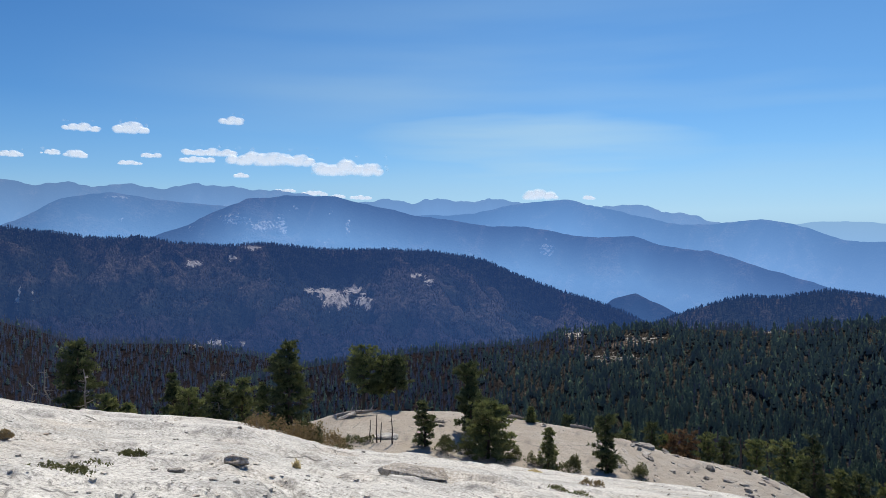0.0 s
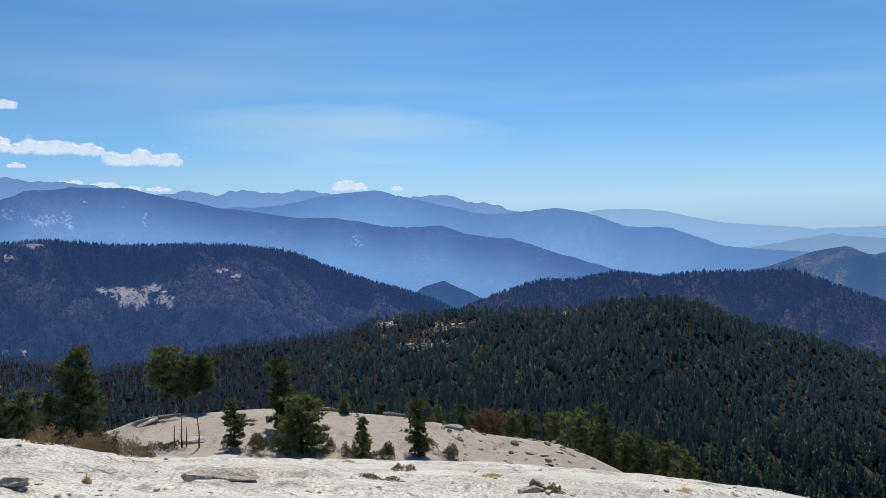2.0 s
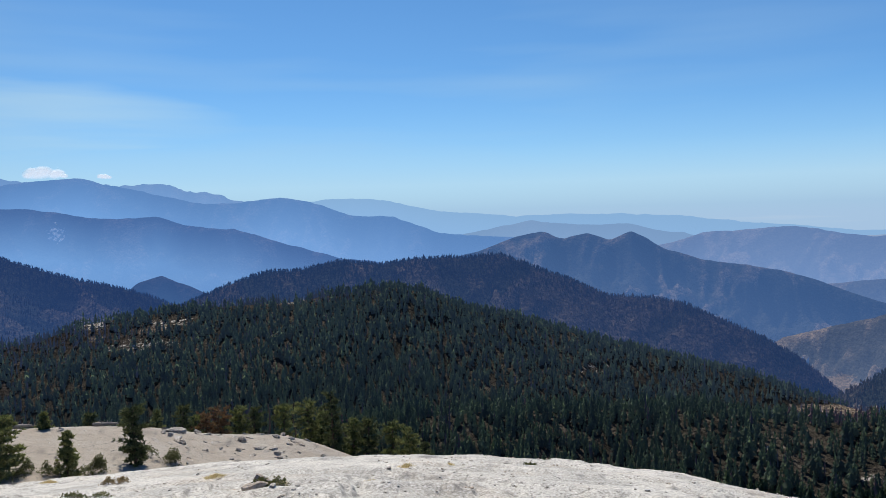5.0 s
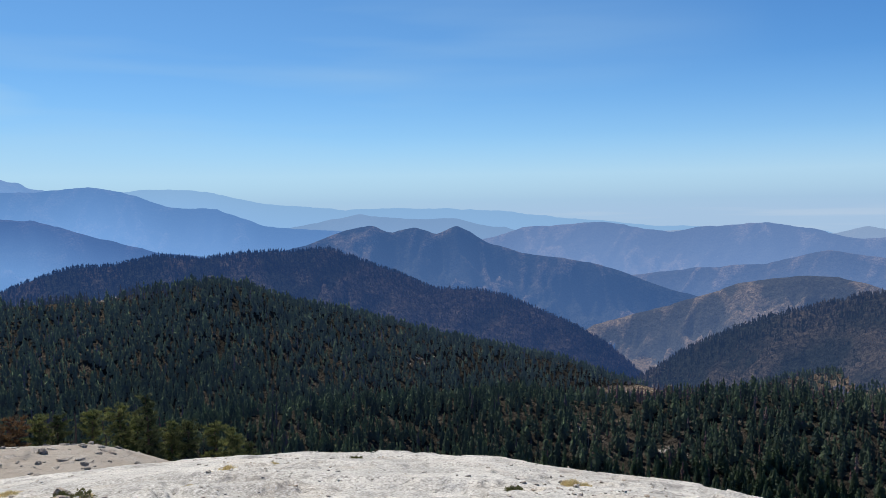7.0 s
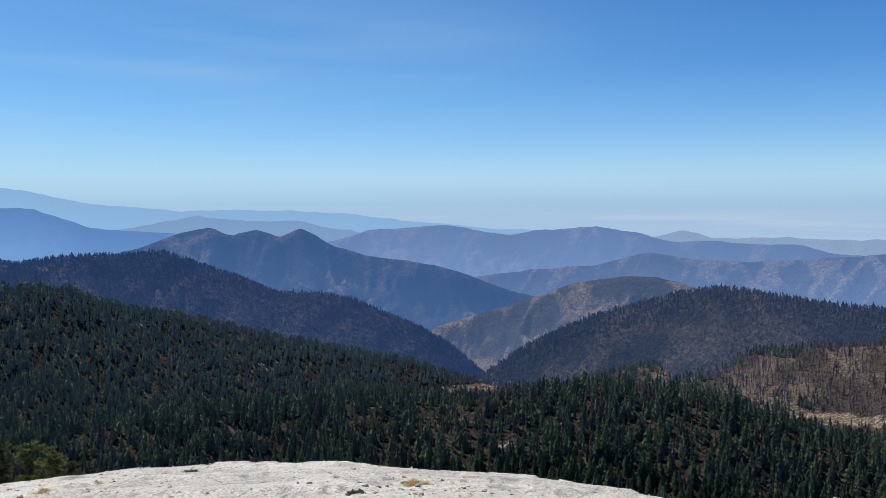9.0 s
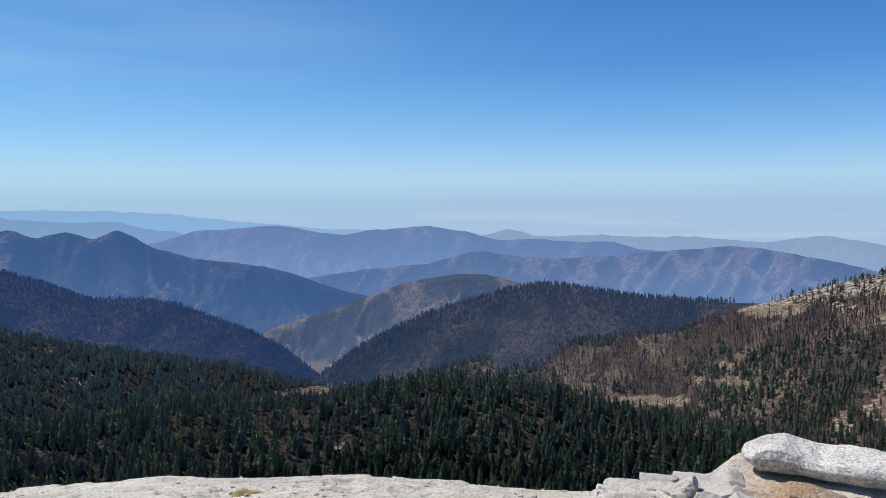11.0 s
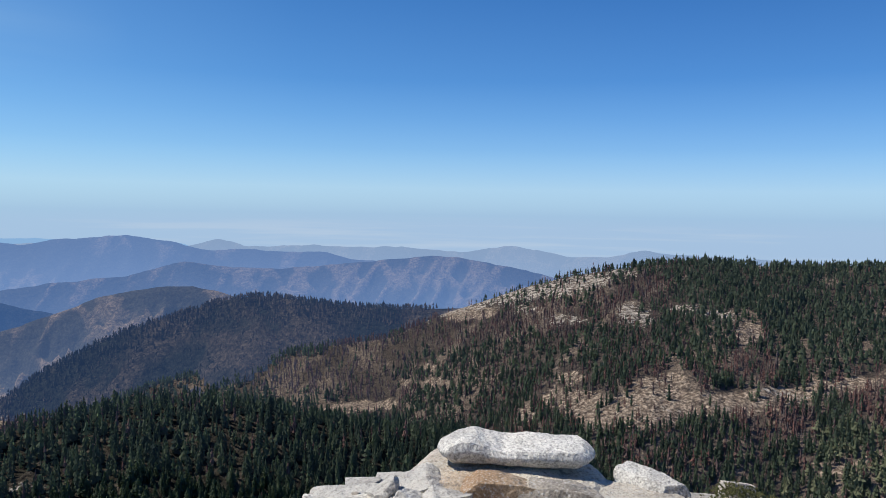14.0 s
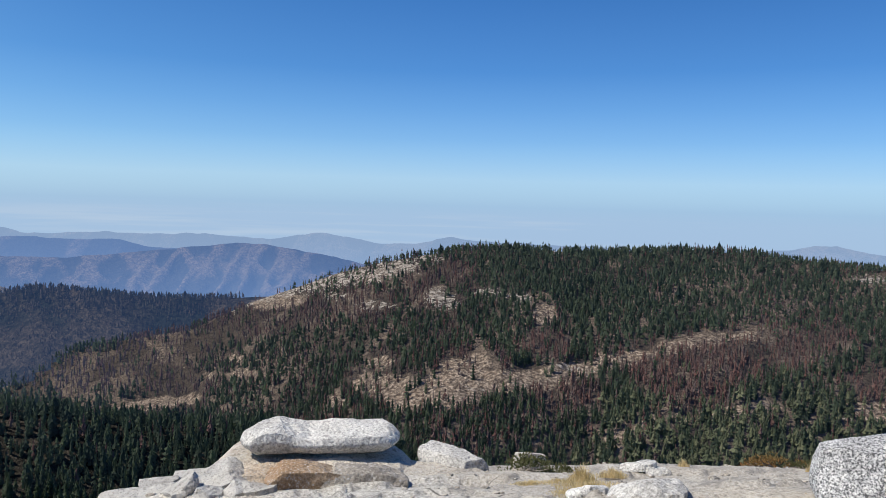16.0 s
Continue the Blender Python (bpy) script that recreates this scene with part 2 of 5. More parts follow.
# Where the summit rock rounds out of sight: bearing, degrees under the eye's level; and how far off that is
ROCK_EDGE = [(60, -8.5), (31.0, -10.28), (27.6, -11.29), (24.1, -12.13), (20.3, -12.72), (15.2, -13.36), (13.5, -13.86), (9.7, -14.98), (7.2, -15.69), (3.7, -15.98), (-0.7, -16.54), (-5.5, -17.0), (-11.6, -17.41), (-15.4, -17.48), (-21.5, -17.71), (-30.4, -18.08), (-36.0, -18.35), (-42.1, -18.65), (-47.4, -18.99), (-52.8, -19.23), (-56.2, -19.76), (-60.4, -19.98), (-64.4, -20.03), (-68.0, -20.22), (-71.5, -20.50), (-76.4, -20.82), (-80.8, -21.1), (-85, -20.9), (-90, -20.3), (-95, -19.9), (-105, -19.7), (-110, -19.55), (-114.4, -19.3), (-120.1, -19.0), (-124.4, -18.45), (-128.7, -17.95), (-132.4, -17.45), (-137.1, -16.85), (-141.8, -16.37), (-170, -15)]
ROCK_REACH = [(60, 26), (0, 24), (-45, 24), (-75, 20), (-90, 17), (-145, 15), (-170, 15)]

FINE = np.arange(-200, 80.001, 0.05)


def along(points, soft_degrees):
    """A smooth curve through (bearing, value) points, tabulated over FINE."""
    a = np.array(points, float)[::-1]
    v = np.interp(FINE, a[:, 0], a[:, 1])
    # beyond its ends a ridge sinks away
    v = v - 0.35 * np.clip(FINE - a[-1, 0], 0, None) - 0.35 * np.clip(a[0, 0] - FINE, 0, None)
    k = int(3 * soft_degrees / 0.05)
    g = np.exp(-0.5 * (np.arange(-k, k + 1) * 0.05 / soft_degrees) ** 2)
    return np.convolve(np.pad(v, k, mode="edge"), g / g.sum(), "valid")


CRESTS = {}
for i, (name, spec) in enumerate(RIDGES.items()):
    rho, tall = spec[0], spec[4]
    el = along(spec[5], 0.12 if rho > 100 else 0.5)
    el = el + (fbm(FINE * 0.9, FINE * 0 + i, 5, 30 + i, 0.6) * (0.34 if name == "crest_range" else 0.12) if rho > 2300 else 0.0)
    CRESTS[name] = rho * np.tan(np.radians(el)) - 0.72 * tall
EDGE_TAN = np.tan(np.radians(-along(ROCK_EDGE, 0.6)))
REACH_OF = np.interp(FINE, *np.array(ROCK_REACH, float)[::-1].T)


def land(az, rho, with_layer=False):
    """Height over the eye's level at a bearing (degrees to the left) and a nominal distance."""
    az, rho = np.broadcast_arrays(np.asarray(az, float), np.asarray(rho, float))
    wx, wy = -rho * np.sin(np.radians(az)), rho * np.cos(np.radians(az))
    # the summit rock: falls away more and more, out of sight at its edge
    t, de = np.interp(az, FINE, EDGE_TAN), np.interp(az, FINE, REACH_OF)
    d = np.clip(rho - REACH, 0, None)
    h = -EYE - (t - 2 * EYE / de) * d - EYE * (d / de) ** 2
    h = h + (0.05 * fbm(wx * 0.35, wy * 0.35, 3, 3) + 0.045 * fbm(wx * 1.1, wy * 1.1, 3, 23) + 0.022 * fbm(wx * 2.7, wy * 2.7, 3, 27)) * smooth(2, 9, rho) + np.minimum(0.012 * rho, 1.2) * fbm(wx * 0.03, wy * 0.03, 3, 9) * smooth(26, 60, rho)
    # sheets of rock that have flaked off leave low steps
    for k, level in enumerate((0.12, -0.06, 0.26, -0.25)):
        n = fbm(rho * 0.34 + 31 * k + 0.01 * wx, az * 0.045 + 0.002 * wy, 4, 12 + k)
        h = h - 0.085 * smooth(level, level + 0.02, n) * (1 - smooth(60, 90, rho)) * smooth(4, 8, rho)
        flake = np.maximum(flake, np.clip(1 - np.abs(n - level - 0.011) / 0.014, 0, 1)) if k else np.clip(1 - np.abs(n - level - 0.011) / 0.014, 0, 1)
    layer, carve = np.zeros(az.shape, int), np.where(rho < 90, flake * smooth(4, 8, rho), 0.0)
    floor = -330 - 190 * smooth(700, 2200, rho) + 190 * smooth(3900, 4800, rho)
    h_all = np.maximum(h, np.where(rho < 150, -1e4, floor))
    for i, (name, (r0, front, back, gully, tall, _)) in enumerate(RIDGES.items()):
        if r0 > 100 and rho.max() < 150:
            continue            # the far ridges do not reach the summit
        crest = np.interp(az, FINE, CRESTS[name])
        dist = r0 - rho
        w = (0.03 if r0 < 2600 else 0.010) * r0
        fall = np.sqrt(dist * dist + w * w) - w
        hi = crest - np.where(dist > 0, front, back) * fall
        if gully:
            far_off = smooth(0.0, (0.13 if r0 < 2300 else 0.07 if r0 < 2600 else 0.05) * r0, np.abs(dist))
            fine = 0.24 if r0 < 2000 else 0.40 if r0 < 2600 else 0.62
            lean = 34 * fine * (rho / r0)
            bend = 0.5 * fbm(az * 0.12, rho / 500, 2, i)
            if r0 > 2300:
                # sharp-backed spurs that branch, with hollows between
                on = np.abs(dist) < 900
                u, q, e, y = (az * fine)[on], lean[on], bend[on], (rho / r0)[on]
                spur = np.zeros(az.shape)
                spur[on] = np.minimum(ridged(u + i * 7 + 0.55 * q + e, y * 9 + 0.03 * az[on], 4, 50 + i), 0.05 + ridged(u * 0.8 + i * 5 - 0.45 * q - e, y * 8, 4, 90 + i))
                knot = np.zeros(az.shape)
                wob = 0.6 * fbm(wx[on] / 500, wy[on] / 500, 2, 60 + i)
                knot[on] = ridged(wx[on] / 330 + wob, wy[on] / 330 - wob, 5, 140 + i)
                spur = np.clip(1.35 * spur + 0.95 * knot - 0.30, 0, 1)
            else:
                spur = 0.55 * ridged(az * fine + i * 7 + lean + bend, rho / r0 * 3 + 0.03 * az, 4, 50 + i) + 0.45 * ridged(az * fine + i * 5 - 0.8 * lean - bend, rho / r0 * 3, 4, 90 + i)
                spur = np.clip(1.25 * spur - 0.1, 0, 1)
            hi = hi - gully * far_off * spur
            hi = hi - 0.10 * gully * smooth(0, 0.05 * r0, np.abs(dist)) * (0.5 + 0.5 * fbm(wx / 60, wy / 60, 3, 70 + i))
            carve = np.where((hi > h_all) & (rho > 90), spur, carve)
        layer = np.where(hi > h_all, i + 1, layer)
        h_all = np.maximum(h_all, hi)
    return (h_all, layer, carve) if with_layer else h_all


def stretch(az, rho):
    """Distances wander in and out, so that no ridge is part of a circle."""
    return 1 + 0.13 * smooth(200, 700, rho) * (1 - smooth(4000, 4700, rho)) * fbm(az * 0.035 + 3, np.log(np.maximum(rho, 1)) * 1.1, 2, 5)


def spot(az, rho, lift=0.0):
    """The point of the ground at a bearing and nominal distance."""
    h = land(az, rho)
    r = rho * stretch(az, rho)
    return np.stack([-r * np.sin(np.radians(az)), r * np.cos(np.radians(az)), EYE + h * r / rho + lift], -1)


def rest(az, rho):
    """The point of the summit's ground sheet at a bearing and distance."""
    i = np.clip((36 - np.asarray(az, float)) / 0.2, 0, 909.999)
    j = np.clip(np.interp(rho, ring_r, np.arange(len(ring_r))), 0, len(ring_r) - 1.001)
    i0, j0 = np.floor(i).astype(int), np.floor(j).astype(int)
    fi, fj = (i - i0)[..., None], (j - j0)[..., None]
    return (XYZ[i0, j0] * (1 - fj) + XYZ[i0, j0 + 1] * fj) * (1 - fi) + (XYZ[i0 + 1, j0] * (1 - fj) + XYZ[i0 + 1, j0 + 1] * fj) * fi


def lie(az, rho, baseline=1.4):
    """The turn that lays a thing flat on the sloping ground."""
    p = spot(np.float64(az), np.float64(rho))
    side, out_ = spot(np.float64(az + math.degrees(baseline / rho)), np.float64(rho)) - p, spot(np.float64(az), np.float64(rho + baseline)) - p
    n = Vector(np.cross(out_, side))
    n = n if n.z > 0 else -n
    return Vector((0, 0, 1)).rotation_difference(n.normalized())


def mesh_from(name, verts, faces, material, smooth_faces=True, attributes=None):
    """A mesh from arrays; faces all have the same number of corners."""
    me = bpy.data.meshes.new(name)
    faces = np.asarray(faces, np.int32)
    n, k = faces.shape
    me.vertices.add(len(verts))
    me.vertices.foreach_set("co", np.asarray(verts, np.float32).ravel())
    me.loops.add(n * k)
    me.loops.foreach_set("vertex_index", faces.ravel())
    me.polygons.add(n)
    me.polygons.foreach_set("loop_start", np.arange(0, n * k, k, dtype=np.int32))
    me.polygons.foreach_set("use_smooth", np.full(n, smooth_faces))
    for key, values in (attributes or {}).items():
        me.attributes.new(key, "FLOAT", "POINT").data.foreach_set("value", np.asarray(values, np.float32))
    me.update(calc_edges=True)
    me.validate()
    if material:
        me.materials.append(material)
    return me

# ---------------------------------------------------------------- materials
def material(name):
    m = bpy.data.materials.new(name)
    m.use_nodes = True
    n = Nodes(m.node_tree)
    p = n.add("ShaderNodeBsdfPrincipled")
    p.inputs["Specular IOR Level"].default_value = 0.25
    o = n.add("ShaderNodeOutputMaterial")
    n.link(p.outputs[0], o.inputs["Surface"])
    return m, n, p


def bumped(n, p, height, strength, distance):
    b = n.add("ShaderNodeBump")
    b.inputs["Strength"].default_value = strength
    b.inputs["Distance"].default_value = distance
    n.link(height, b.inputs["Height"])
    n.link(b.outputs[0], p.inputs["Normal"])


def place(n):
    return n.add("ShaderNodeNewGeometry").outputs["Position"]


def granite(name, light=(0.61, 0.572, 0.495), dark=(0.23, 0.215, 0.19), warm=(0.50, 0.40, 0.28), warmth=0.35, lichen=0.0, bump=0.6, jointed=True, fine=20.0):
    m, n, p = material(name)
    pos = place(n)
    big = n.noise(0.22, 5, 0.6, pos)
    mid = n.noise(1.6, 6, 0.6, pos)
    grain = n.noise(20.0, 3, 0.7, pos)
    col = n.mix(n.ramp(big, [(0.40, 0.0), (0.62, 1.0)]), light, tuple(0.82 * c for c in light))
    col = n.mix(n.math("MULTIPLY", n.ramp(mid, [(0.55, 0.0), (0.70, 1.0)]), 0.55), col, dark)
    grey = n.noise(0.75, 5, 0.62, n.mapping(pos, (1, 1, 1), (0, 0, 2.0)))
    col = n.mix(n.math("MULTIPLY", n.ramp(grey, [(0.50, 0.0), (0.60, 1.0)]), 0.7), col, tuple(0.5 * (a_ + b_) * 0.85 for a_, b_ in zip(light, dark)))
    stain = n.noise(0.5, 4, 0.5, n.mapping(pos, (1, 1, 1), (0, 0, 0.6)))
    col = n.mix(n.math("MULTIPLY", n.ramp(stain, [(0.52, 0.0), (0.68, 1.0)]), warmth), col, warm)
    col = n.mix(n.ramp(grain, [(0.34, 0.7), (0.50, 0.0)]), col, tuple(0.55 * c for c in dark))
    col = n.mix(n.ramp(grain, [(0.54, 0.0), (0.68, 0.7)]), col, (0.74, 0.72, 0.68))
    tan = n.add("ShaderNodeAttribute", attr="rock").outputs["Fac"]
    tan = n.math("MULTIPLY", tan, n.ramp(n.noise(0.35, 5, 0.65, pos), [(0.30, 0.7), (0.55, 1.0)]))
    col = n.mix(tan, col, n.mix(mid, (0.27, 0.225, 0.170), (0.40, 0.345, 0.275)))
    # dark line along the flake steps: crack dirt and edge shade, painted in one
    line = n.add("ShaderNodeAttribute", attr="gully").outputs["Fac"]
    line = n.math("MULTIPLY", line, n.ramp(n.noise(0.8, 4, 0.6, pos), [(0.32, 0.0), (0.50, 0.95)]))
    col = n.mix(n.math("MULTIPLY", line, 0.75), col, (0.13, 0.118, 0.105))
    # joints: long thin cracks, open only in places
    warp = n.add("ShaderNodeTexNoise")
    warp.inputs["Scale"].default_value, warp.inputs["Detail"].default_value = 0.6, 4.0
    n.link(pos, warp.inputs["Vector"])
    bent = n.add("ShaderNodeVectorMath", op="MULTIPLY_ADD")
    n.link(warp.outputs["Color"], bent.inputs[0])
    bent.inputs[1].default_value = (1.4, 1.4, 1.4)
    n.link(pos, bent.inputs[2])
    for size, wide, show in ((0.30, 0.009, 0.57), (0.75, 0.009, 0.60)) if jointed else ():
        cell = n.add("ShaderNodeTexVoronoi")
        cell.feature = "DISTANCE_TO_EDGE"
        cell.inputs["Scale"].default_value = size
        n.link(bent.outputs[0], cell.inputs["Vector"])
        joint = n.ramp(cell.outputs["Distance"], [(0.0, 1.0), (wide, 0.0)])
        joint = n.math("MULTIPLY", joint, n.ramp(n.noise(0.45 * size / 0.3, 3, 0.5, pos), [(show - 0.04, 0.0), (show + 0.03, 0.95)]))
        col = n.mix(joint, col, (0.07, 0.062, 0.055))
    fleck = n.noise(5.5, 4, 0.7, pos)
    col = n.mix(n.math("MULTIPLY", n.ramp(fleck, [(0.60, 0.0), (0.66, 1.0)]), 0.6), col, tuple(0.6 * c for c in dark))
    pits = n.noise(13.0, 3, 0.65, pos)
    col = n.mix(n.math("MULTIPLY", n.ramp(pits, [(0.57, 0.0), (0.66, 1.0)]), 0.55), col, tuple(0.7 * c for c in dark))
    if lichen:
        spots = n.noise(fine, 5, 0.78, pos)
        col = n.mix(n.math("MULTIPLY", n.ramp(spots, [(0.49, 0.0), (0.55, 1.0)]), lichen), col, (0.035, 0.035, 0.037))
    n.link(col, p.inputs["Base Color"])
    p.inputs["Roughness"].default_value = 0.88
    h = n.math("ADD", n.math("MULTIPLY", mid, 0.55), n.math("MULTIPLY", grain, 0.025))
    h = n.math("ADD", h, n.math("MULTIPLY", n.noise(6.0, 5, 0.6, pos), 0.22))
    bumped(n, p, h, min(1.0, 1.5 * bump), 0.30)
    return m


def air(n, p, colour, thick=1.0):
    """Haze painted on a far ridge as emission: thin over its crest, thick and pale over the valley at its foot."""
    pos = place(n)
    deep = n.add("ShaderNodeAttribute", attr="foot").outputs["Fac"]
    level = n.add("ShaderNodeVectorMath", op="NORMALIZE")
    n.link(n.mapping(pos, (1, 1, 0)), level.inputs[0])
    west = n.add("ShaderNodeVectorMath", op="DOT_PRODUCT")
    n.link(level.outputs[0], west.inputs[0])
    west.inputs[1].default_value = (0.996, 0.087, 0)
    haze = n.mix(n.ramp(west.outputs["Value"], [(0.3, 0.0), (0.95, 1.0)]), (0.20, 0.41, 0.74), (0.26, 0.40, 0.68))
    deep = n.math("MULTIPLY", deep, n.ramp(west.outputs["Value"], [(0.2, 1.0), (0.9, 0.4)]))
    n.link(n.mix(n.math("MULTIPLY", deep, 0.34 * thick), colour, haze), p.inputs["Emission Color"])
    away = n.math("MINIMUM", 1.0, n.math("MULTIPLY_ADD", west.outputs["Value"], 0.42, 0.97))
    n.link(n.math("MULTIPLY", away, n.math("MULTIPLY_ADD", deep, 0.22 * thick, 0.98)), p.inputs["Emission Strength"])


def forest_floor(name, soil, scrub, rock, scale=1.0, rock_bias=0.0, airlight=None):
    """Ground of burnt slopes: soil and scrub, with bare granite where the attribute 'rock' is high."""
    m, n, p = material(name)
    pos = place(n)
    a = n.noise(0.02 * scale, 6, 0.6, pos)
    b = n.noise(0.11 * scale, 5, 0.65, pos)
    # dry grass and bare soil on the spurs, brush in the gullies
    hollow = n.add("ShaderNodeAttribute", attr="gully").outputs["Fac"]
    hollow = n.math("ADD", n.math("MULTIPLY_ADD", hollow, 2.3, -0.35), n.math("MULTIPLY_ADD", a, 1.2, -0.6))
    col = n.mix(n.ramp(hollow, [(0.20, 0.0), (0.62, 1.0)]), soil, scrub)
    open_ground = n.add("ShaderNodeAttribute", attr="clearing").outputs["Fac"]
    open_ground = n.ramp(n.math("ADD", open_ground, n.math("MULTIPLY_ADD", n.noise(0.030, 6, 0.72, pos), 1.6, -0.8)), [(0.40, 0.0), (0.62, 1.0)])
    col = n.mix(open_ground, col, n.mix(n.ramp(n.noise(0.22, 6, 0.7, pos), [(0.40, 0.0), (0.60, 1.0)]), (0.19, 0.135, 0.095), (0.44, 0.35, 0.26)))
    ash = n.add("ShaderNodeAttribute", attr="ash").outputs["Fac"]
    col = n.mix(ash, col, n.mix(b, (0.012, 0.009, 0.012), (0.045, 0.034, 0.038)))
    col = n.mix(n.ramp(b, [(0.35, 0.6), (0.58, 0.0)]), col, tuple(0.35 * c for c in scrub))
    brush = n.noise(0.30 * scale, 3, 0.7, pos)
    col = n.mix(n.math("MULTIPLY", n.ramp(brush, [(0.44, 0.0), (0.56, 1.0)]), 0.62), col, tuple(0.30 * c for c in scrub))
    bare = n.add("ShaderNodeAttribute", attr="rock").outputs["Fac"]
    bare = n.math("ADD", n.math("ADD", bare, n.math("MULTIPLY_ADD", n.noise(0.13 * scale, 8, 0.78, pos), 2.8, -1.4)), rock_bias)
    bare = n.ramp(bare, [(0.50, 0.0), (0.60, 1.0)])
    col = n.mix(bare, col, n.mix(n.ramp(b, [(0.35, 0.0), (0.6, 1.0)]), tuple(0.6 * c for c in rock), rock))
    n.link(col, p.inputs["Base Color"])
    p.inputs["Roughness"].default_value = 1.0
    p.inputs["Specular IOR Level"].default_value = 0.0
    bumped(n, p, n.math('ADD', b, n.math('MULTIPLY', a, 2.0)), 1.0, 7.0 / scale)
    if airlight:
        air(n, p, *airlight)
    return m


def foliage(name, a, b, rough=0.75, tint="tint", airlight=None, veil=False, thin=0.0):
    m, n, p = material(name)
    f = n.add("ShaderNodeAttribute", attr=tint).outputs["Fac"]
    col = n.mix(f, a, b)
    col = n.mix(n.math("MULTIPLY", n.noise(0.9, 3, 0.6, place(n)), 0.35), col, tuple(0.45 * c for c in a))
    n.link(col, p.inputs["Base Color"])
    p.inputs["Roughness"].default_value = rough
    p.inputs["Specular IOR Level"].default_value = 0.15
    if thin:
        # light comes through needles and leaves
        leaf = n.add("ShaderNodeBsdfTranslucent")
        n.link(n.mix(1.0, col, (2.2, 2.35, 1.7), "MULTIPLY"), leaf.inputs["Color"])
        both = n.add("ShaderNodeMixShader")
        both.inputs[0].default_value = thin
        n.link(p.outputs[0], both.inputs[1])
        n.link(leaf.outputs[0], both.inputs[2])
        n.link(both.outputs[0], [k for k in n.tree.nodes if k.bl_idname == "ShaderNodeOutputMaterial"][0].inputs["Surface"])
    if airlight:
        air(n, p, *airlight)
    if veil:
        # the first thin blue haze, painted as emission over slopes about a mile off
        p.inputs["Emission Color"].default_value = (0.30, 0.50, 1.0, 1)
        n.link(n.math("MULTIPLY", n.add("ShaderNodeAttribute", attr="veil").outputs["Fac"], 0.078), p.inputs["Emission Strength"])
    return m


GRANITE = granite("summit_granite")
FLOOR = forest_floor("burnt_slope", (0.082, 0.070, 0.056), (0.046, 0.042, 0.034), (0.46, 0.42, 0.36), 1.0, 0.05)
# this floor emits a little blue, standing for haze
FLOOR_OFF = forest_floor("burnt_slope_far_off", (0.20, 0.155, 0.115), (0.085, 0.068, 0.052), (0.42, 0.37, 0.305), 1.0, 0.12, ((0.004, 0.006, 0.012), 0.0))
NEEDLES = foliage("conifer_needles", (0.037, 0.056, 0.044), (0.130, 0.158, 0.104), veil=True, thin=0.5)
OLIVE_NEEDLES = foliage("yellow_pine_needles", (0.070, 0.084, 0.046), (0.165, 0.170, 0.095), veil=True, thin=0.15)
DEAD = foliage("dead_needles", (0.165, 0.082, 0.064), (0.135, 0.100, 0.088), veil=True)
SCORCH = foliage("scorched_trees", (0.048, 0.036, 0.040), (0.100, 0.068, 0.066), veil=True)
CHAR = foliage("charred_wood", (0.075, 0.058, 0.056), (0.21, 0.18, 0.165), veil=True)

# the hazy distance: blue haze is put into each far ridge's emission, more with the way to it
HAZE_GLOW = {"far_spur": (0.014, 0.029, 0.068), "dark_ridge": (0.014, 0.034, 0.098), "dome_ridge": (0.015, 0.038, 0.118), "tan_hill": (0.042, 0.072, 0.150), "knob": (0.034, 0.085, 0.23),
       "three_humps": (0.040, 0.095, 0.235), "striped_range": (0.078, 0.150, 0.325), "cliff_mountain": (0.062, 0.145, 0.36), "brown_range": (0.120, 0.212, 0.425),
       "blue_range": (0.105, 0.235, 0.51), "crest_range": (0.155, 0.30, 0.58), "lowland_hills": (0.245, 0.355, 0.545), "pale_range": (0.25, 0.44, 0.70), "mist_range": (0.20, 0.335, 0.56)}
# how much of each ridge's own colour is kept under that painted haze, and whether it is dry brown country
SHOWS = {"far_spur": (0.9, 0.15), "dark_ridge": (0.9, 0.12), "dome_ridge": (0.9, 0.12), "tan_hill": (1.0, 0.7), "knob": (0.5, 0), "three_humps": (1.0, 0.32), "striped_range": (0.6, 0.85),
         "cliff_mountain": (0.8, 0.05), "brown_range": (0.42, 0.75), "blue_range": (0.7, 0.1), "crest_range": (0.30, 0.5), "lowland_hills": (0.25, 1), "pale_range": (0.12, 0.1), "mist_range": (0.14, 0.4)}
THICK = {k: 0.10 if RIDGES[k][0] < 2600 else 0.45 if RIDGES[k][0] < 3300 else 1.35 for k in HAZE_GLOW}
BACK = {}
for name in HAZE_GLOW:
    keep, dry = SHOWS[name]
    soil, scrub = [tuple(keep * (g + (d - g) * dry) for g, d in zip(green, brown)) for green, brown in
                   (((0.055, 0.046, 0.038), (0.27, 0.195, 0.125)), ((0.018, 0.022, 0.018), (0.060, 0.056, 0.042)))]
    BACK[name] = forest_floor("slopes_of_" + name, soil, scrub, tuple(keep * c for c in (0.38, 0.34, 0.30)), 0.45, 0.0, (HAZE_GLOW[name], THICK[name]))
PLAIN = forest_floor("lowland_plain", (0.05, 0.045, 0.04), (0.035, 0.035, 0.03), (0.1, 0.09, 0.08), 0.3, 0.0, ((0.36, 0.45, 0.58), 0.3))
# needles of the far woods carry their ridge's haze as emission too
CONIFER_FAR = {k: foliage("needles_on_" + k, (0.024, 0.033, 0.022), (0.135, 0.088, 0.066), airlight=(HAZE_GLOW[k], THICK[k])) for k in ("far_spur", "dark_ridge", "dome_ridge")}

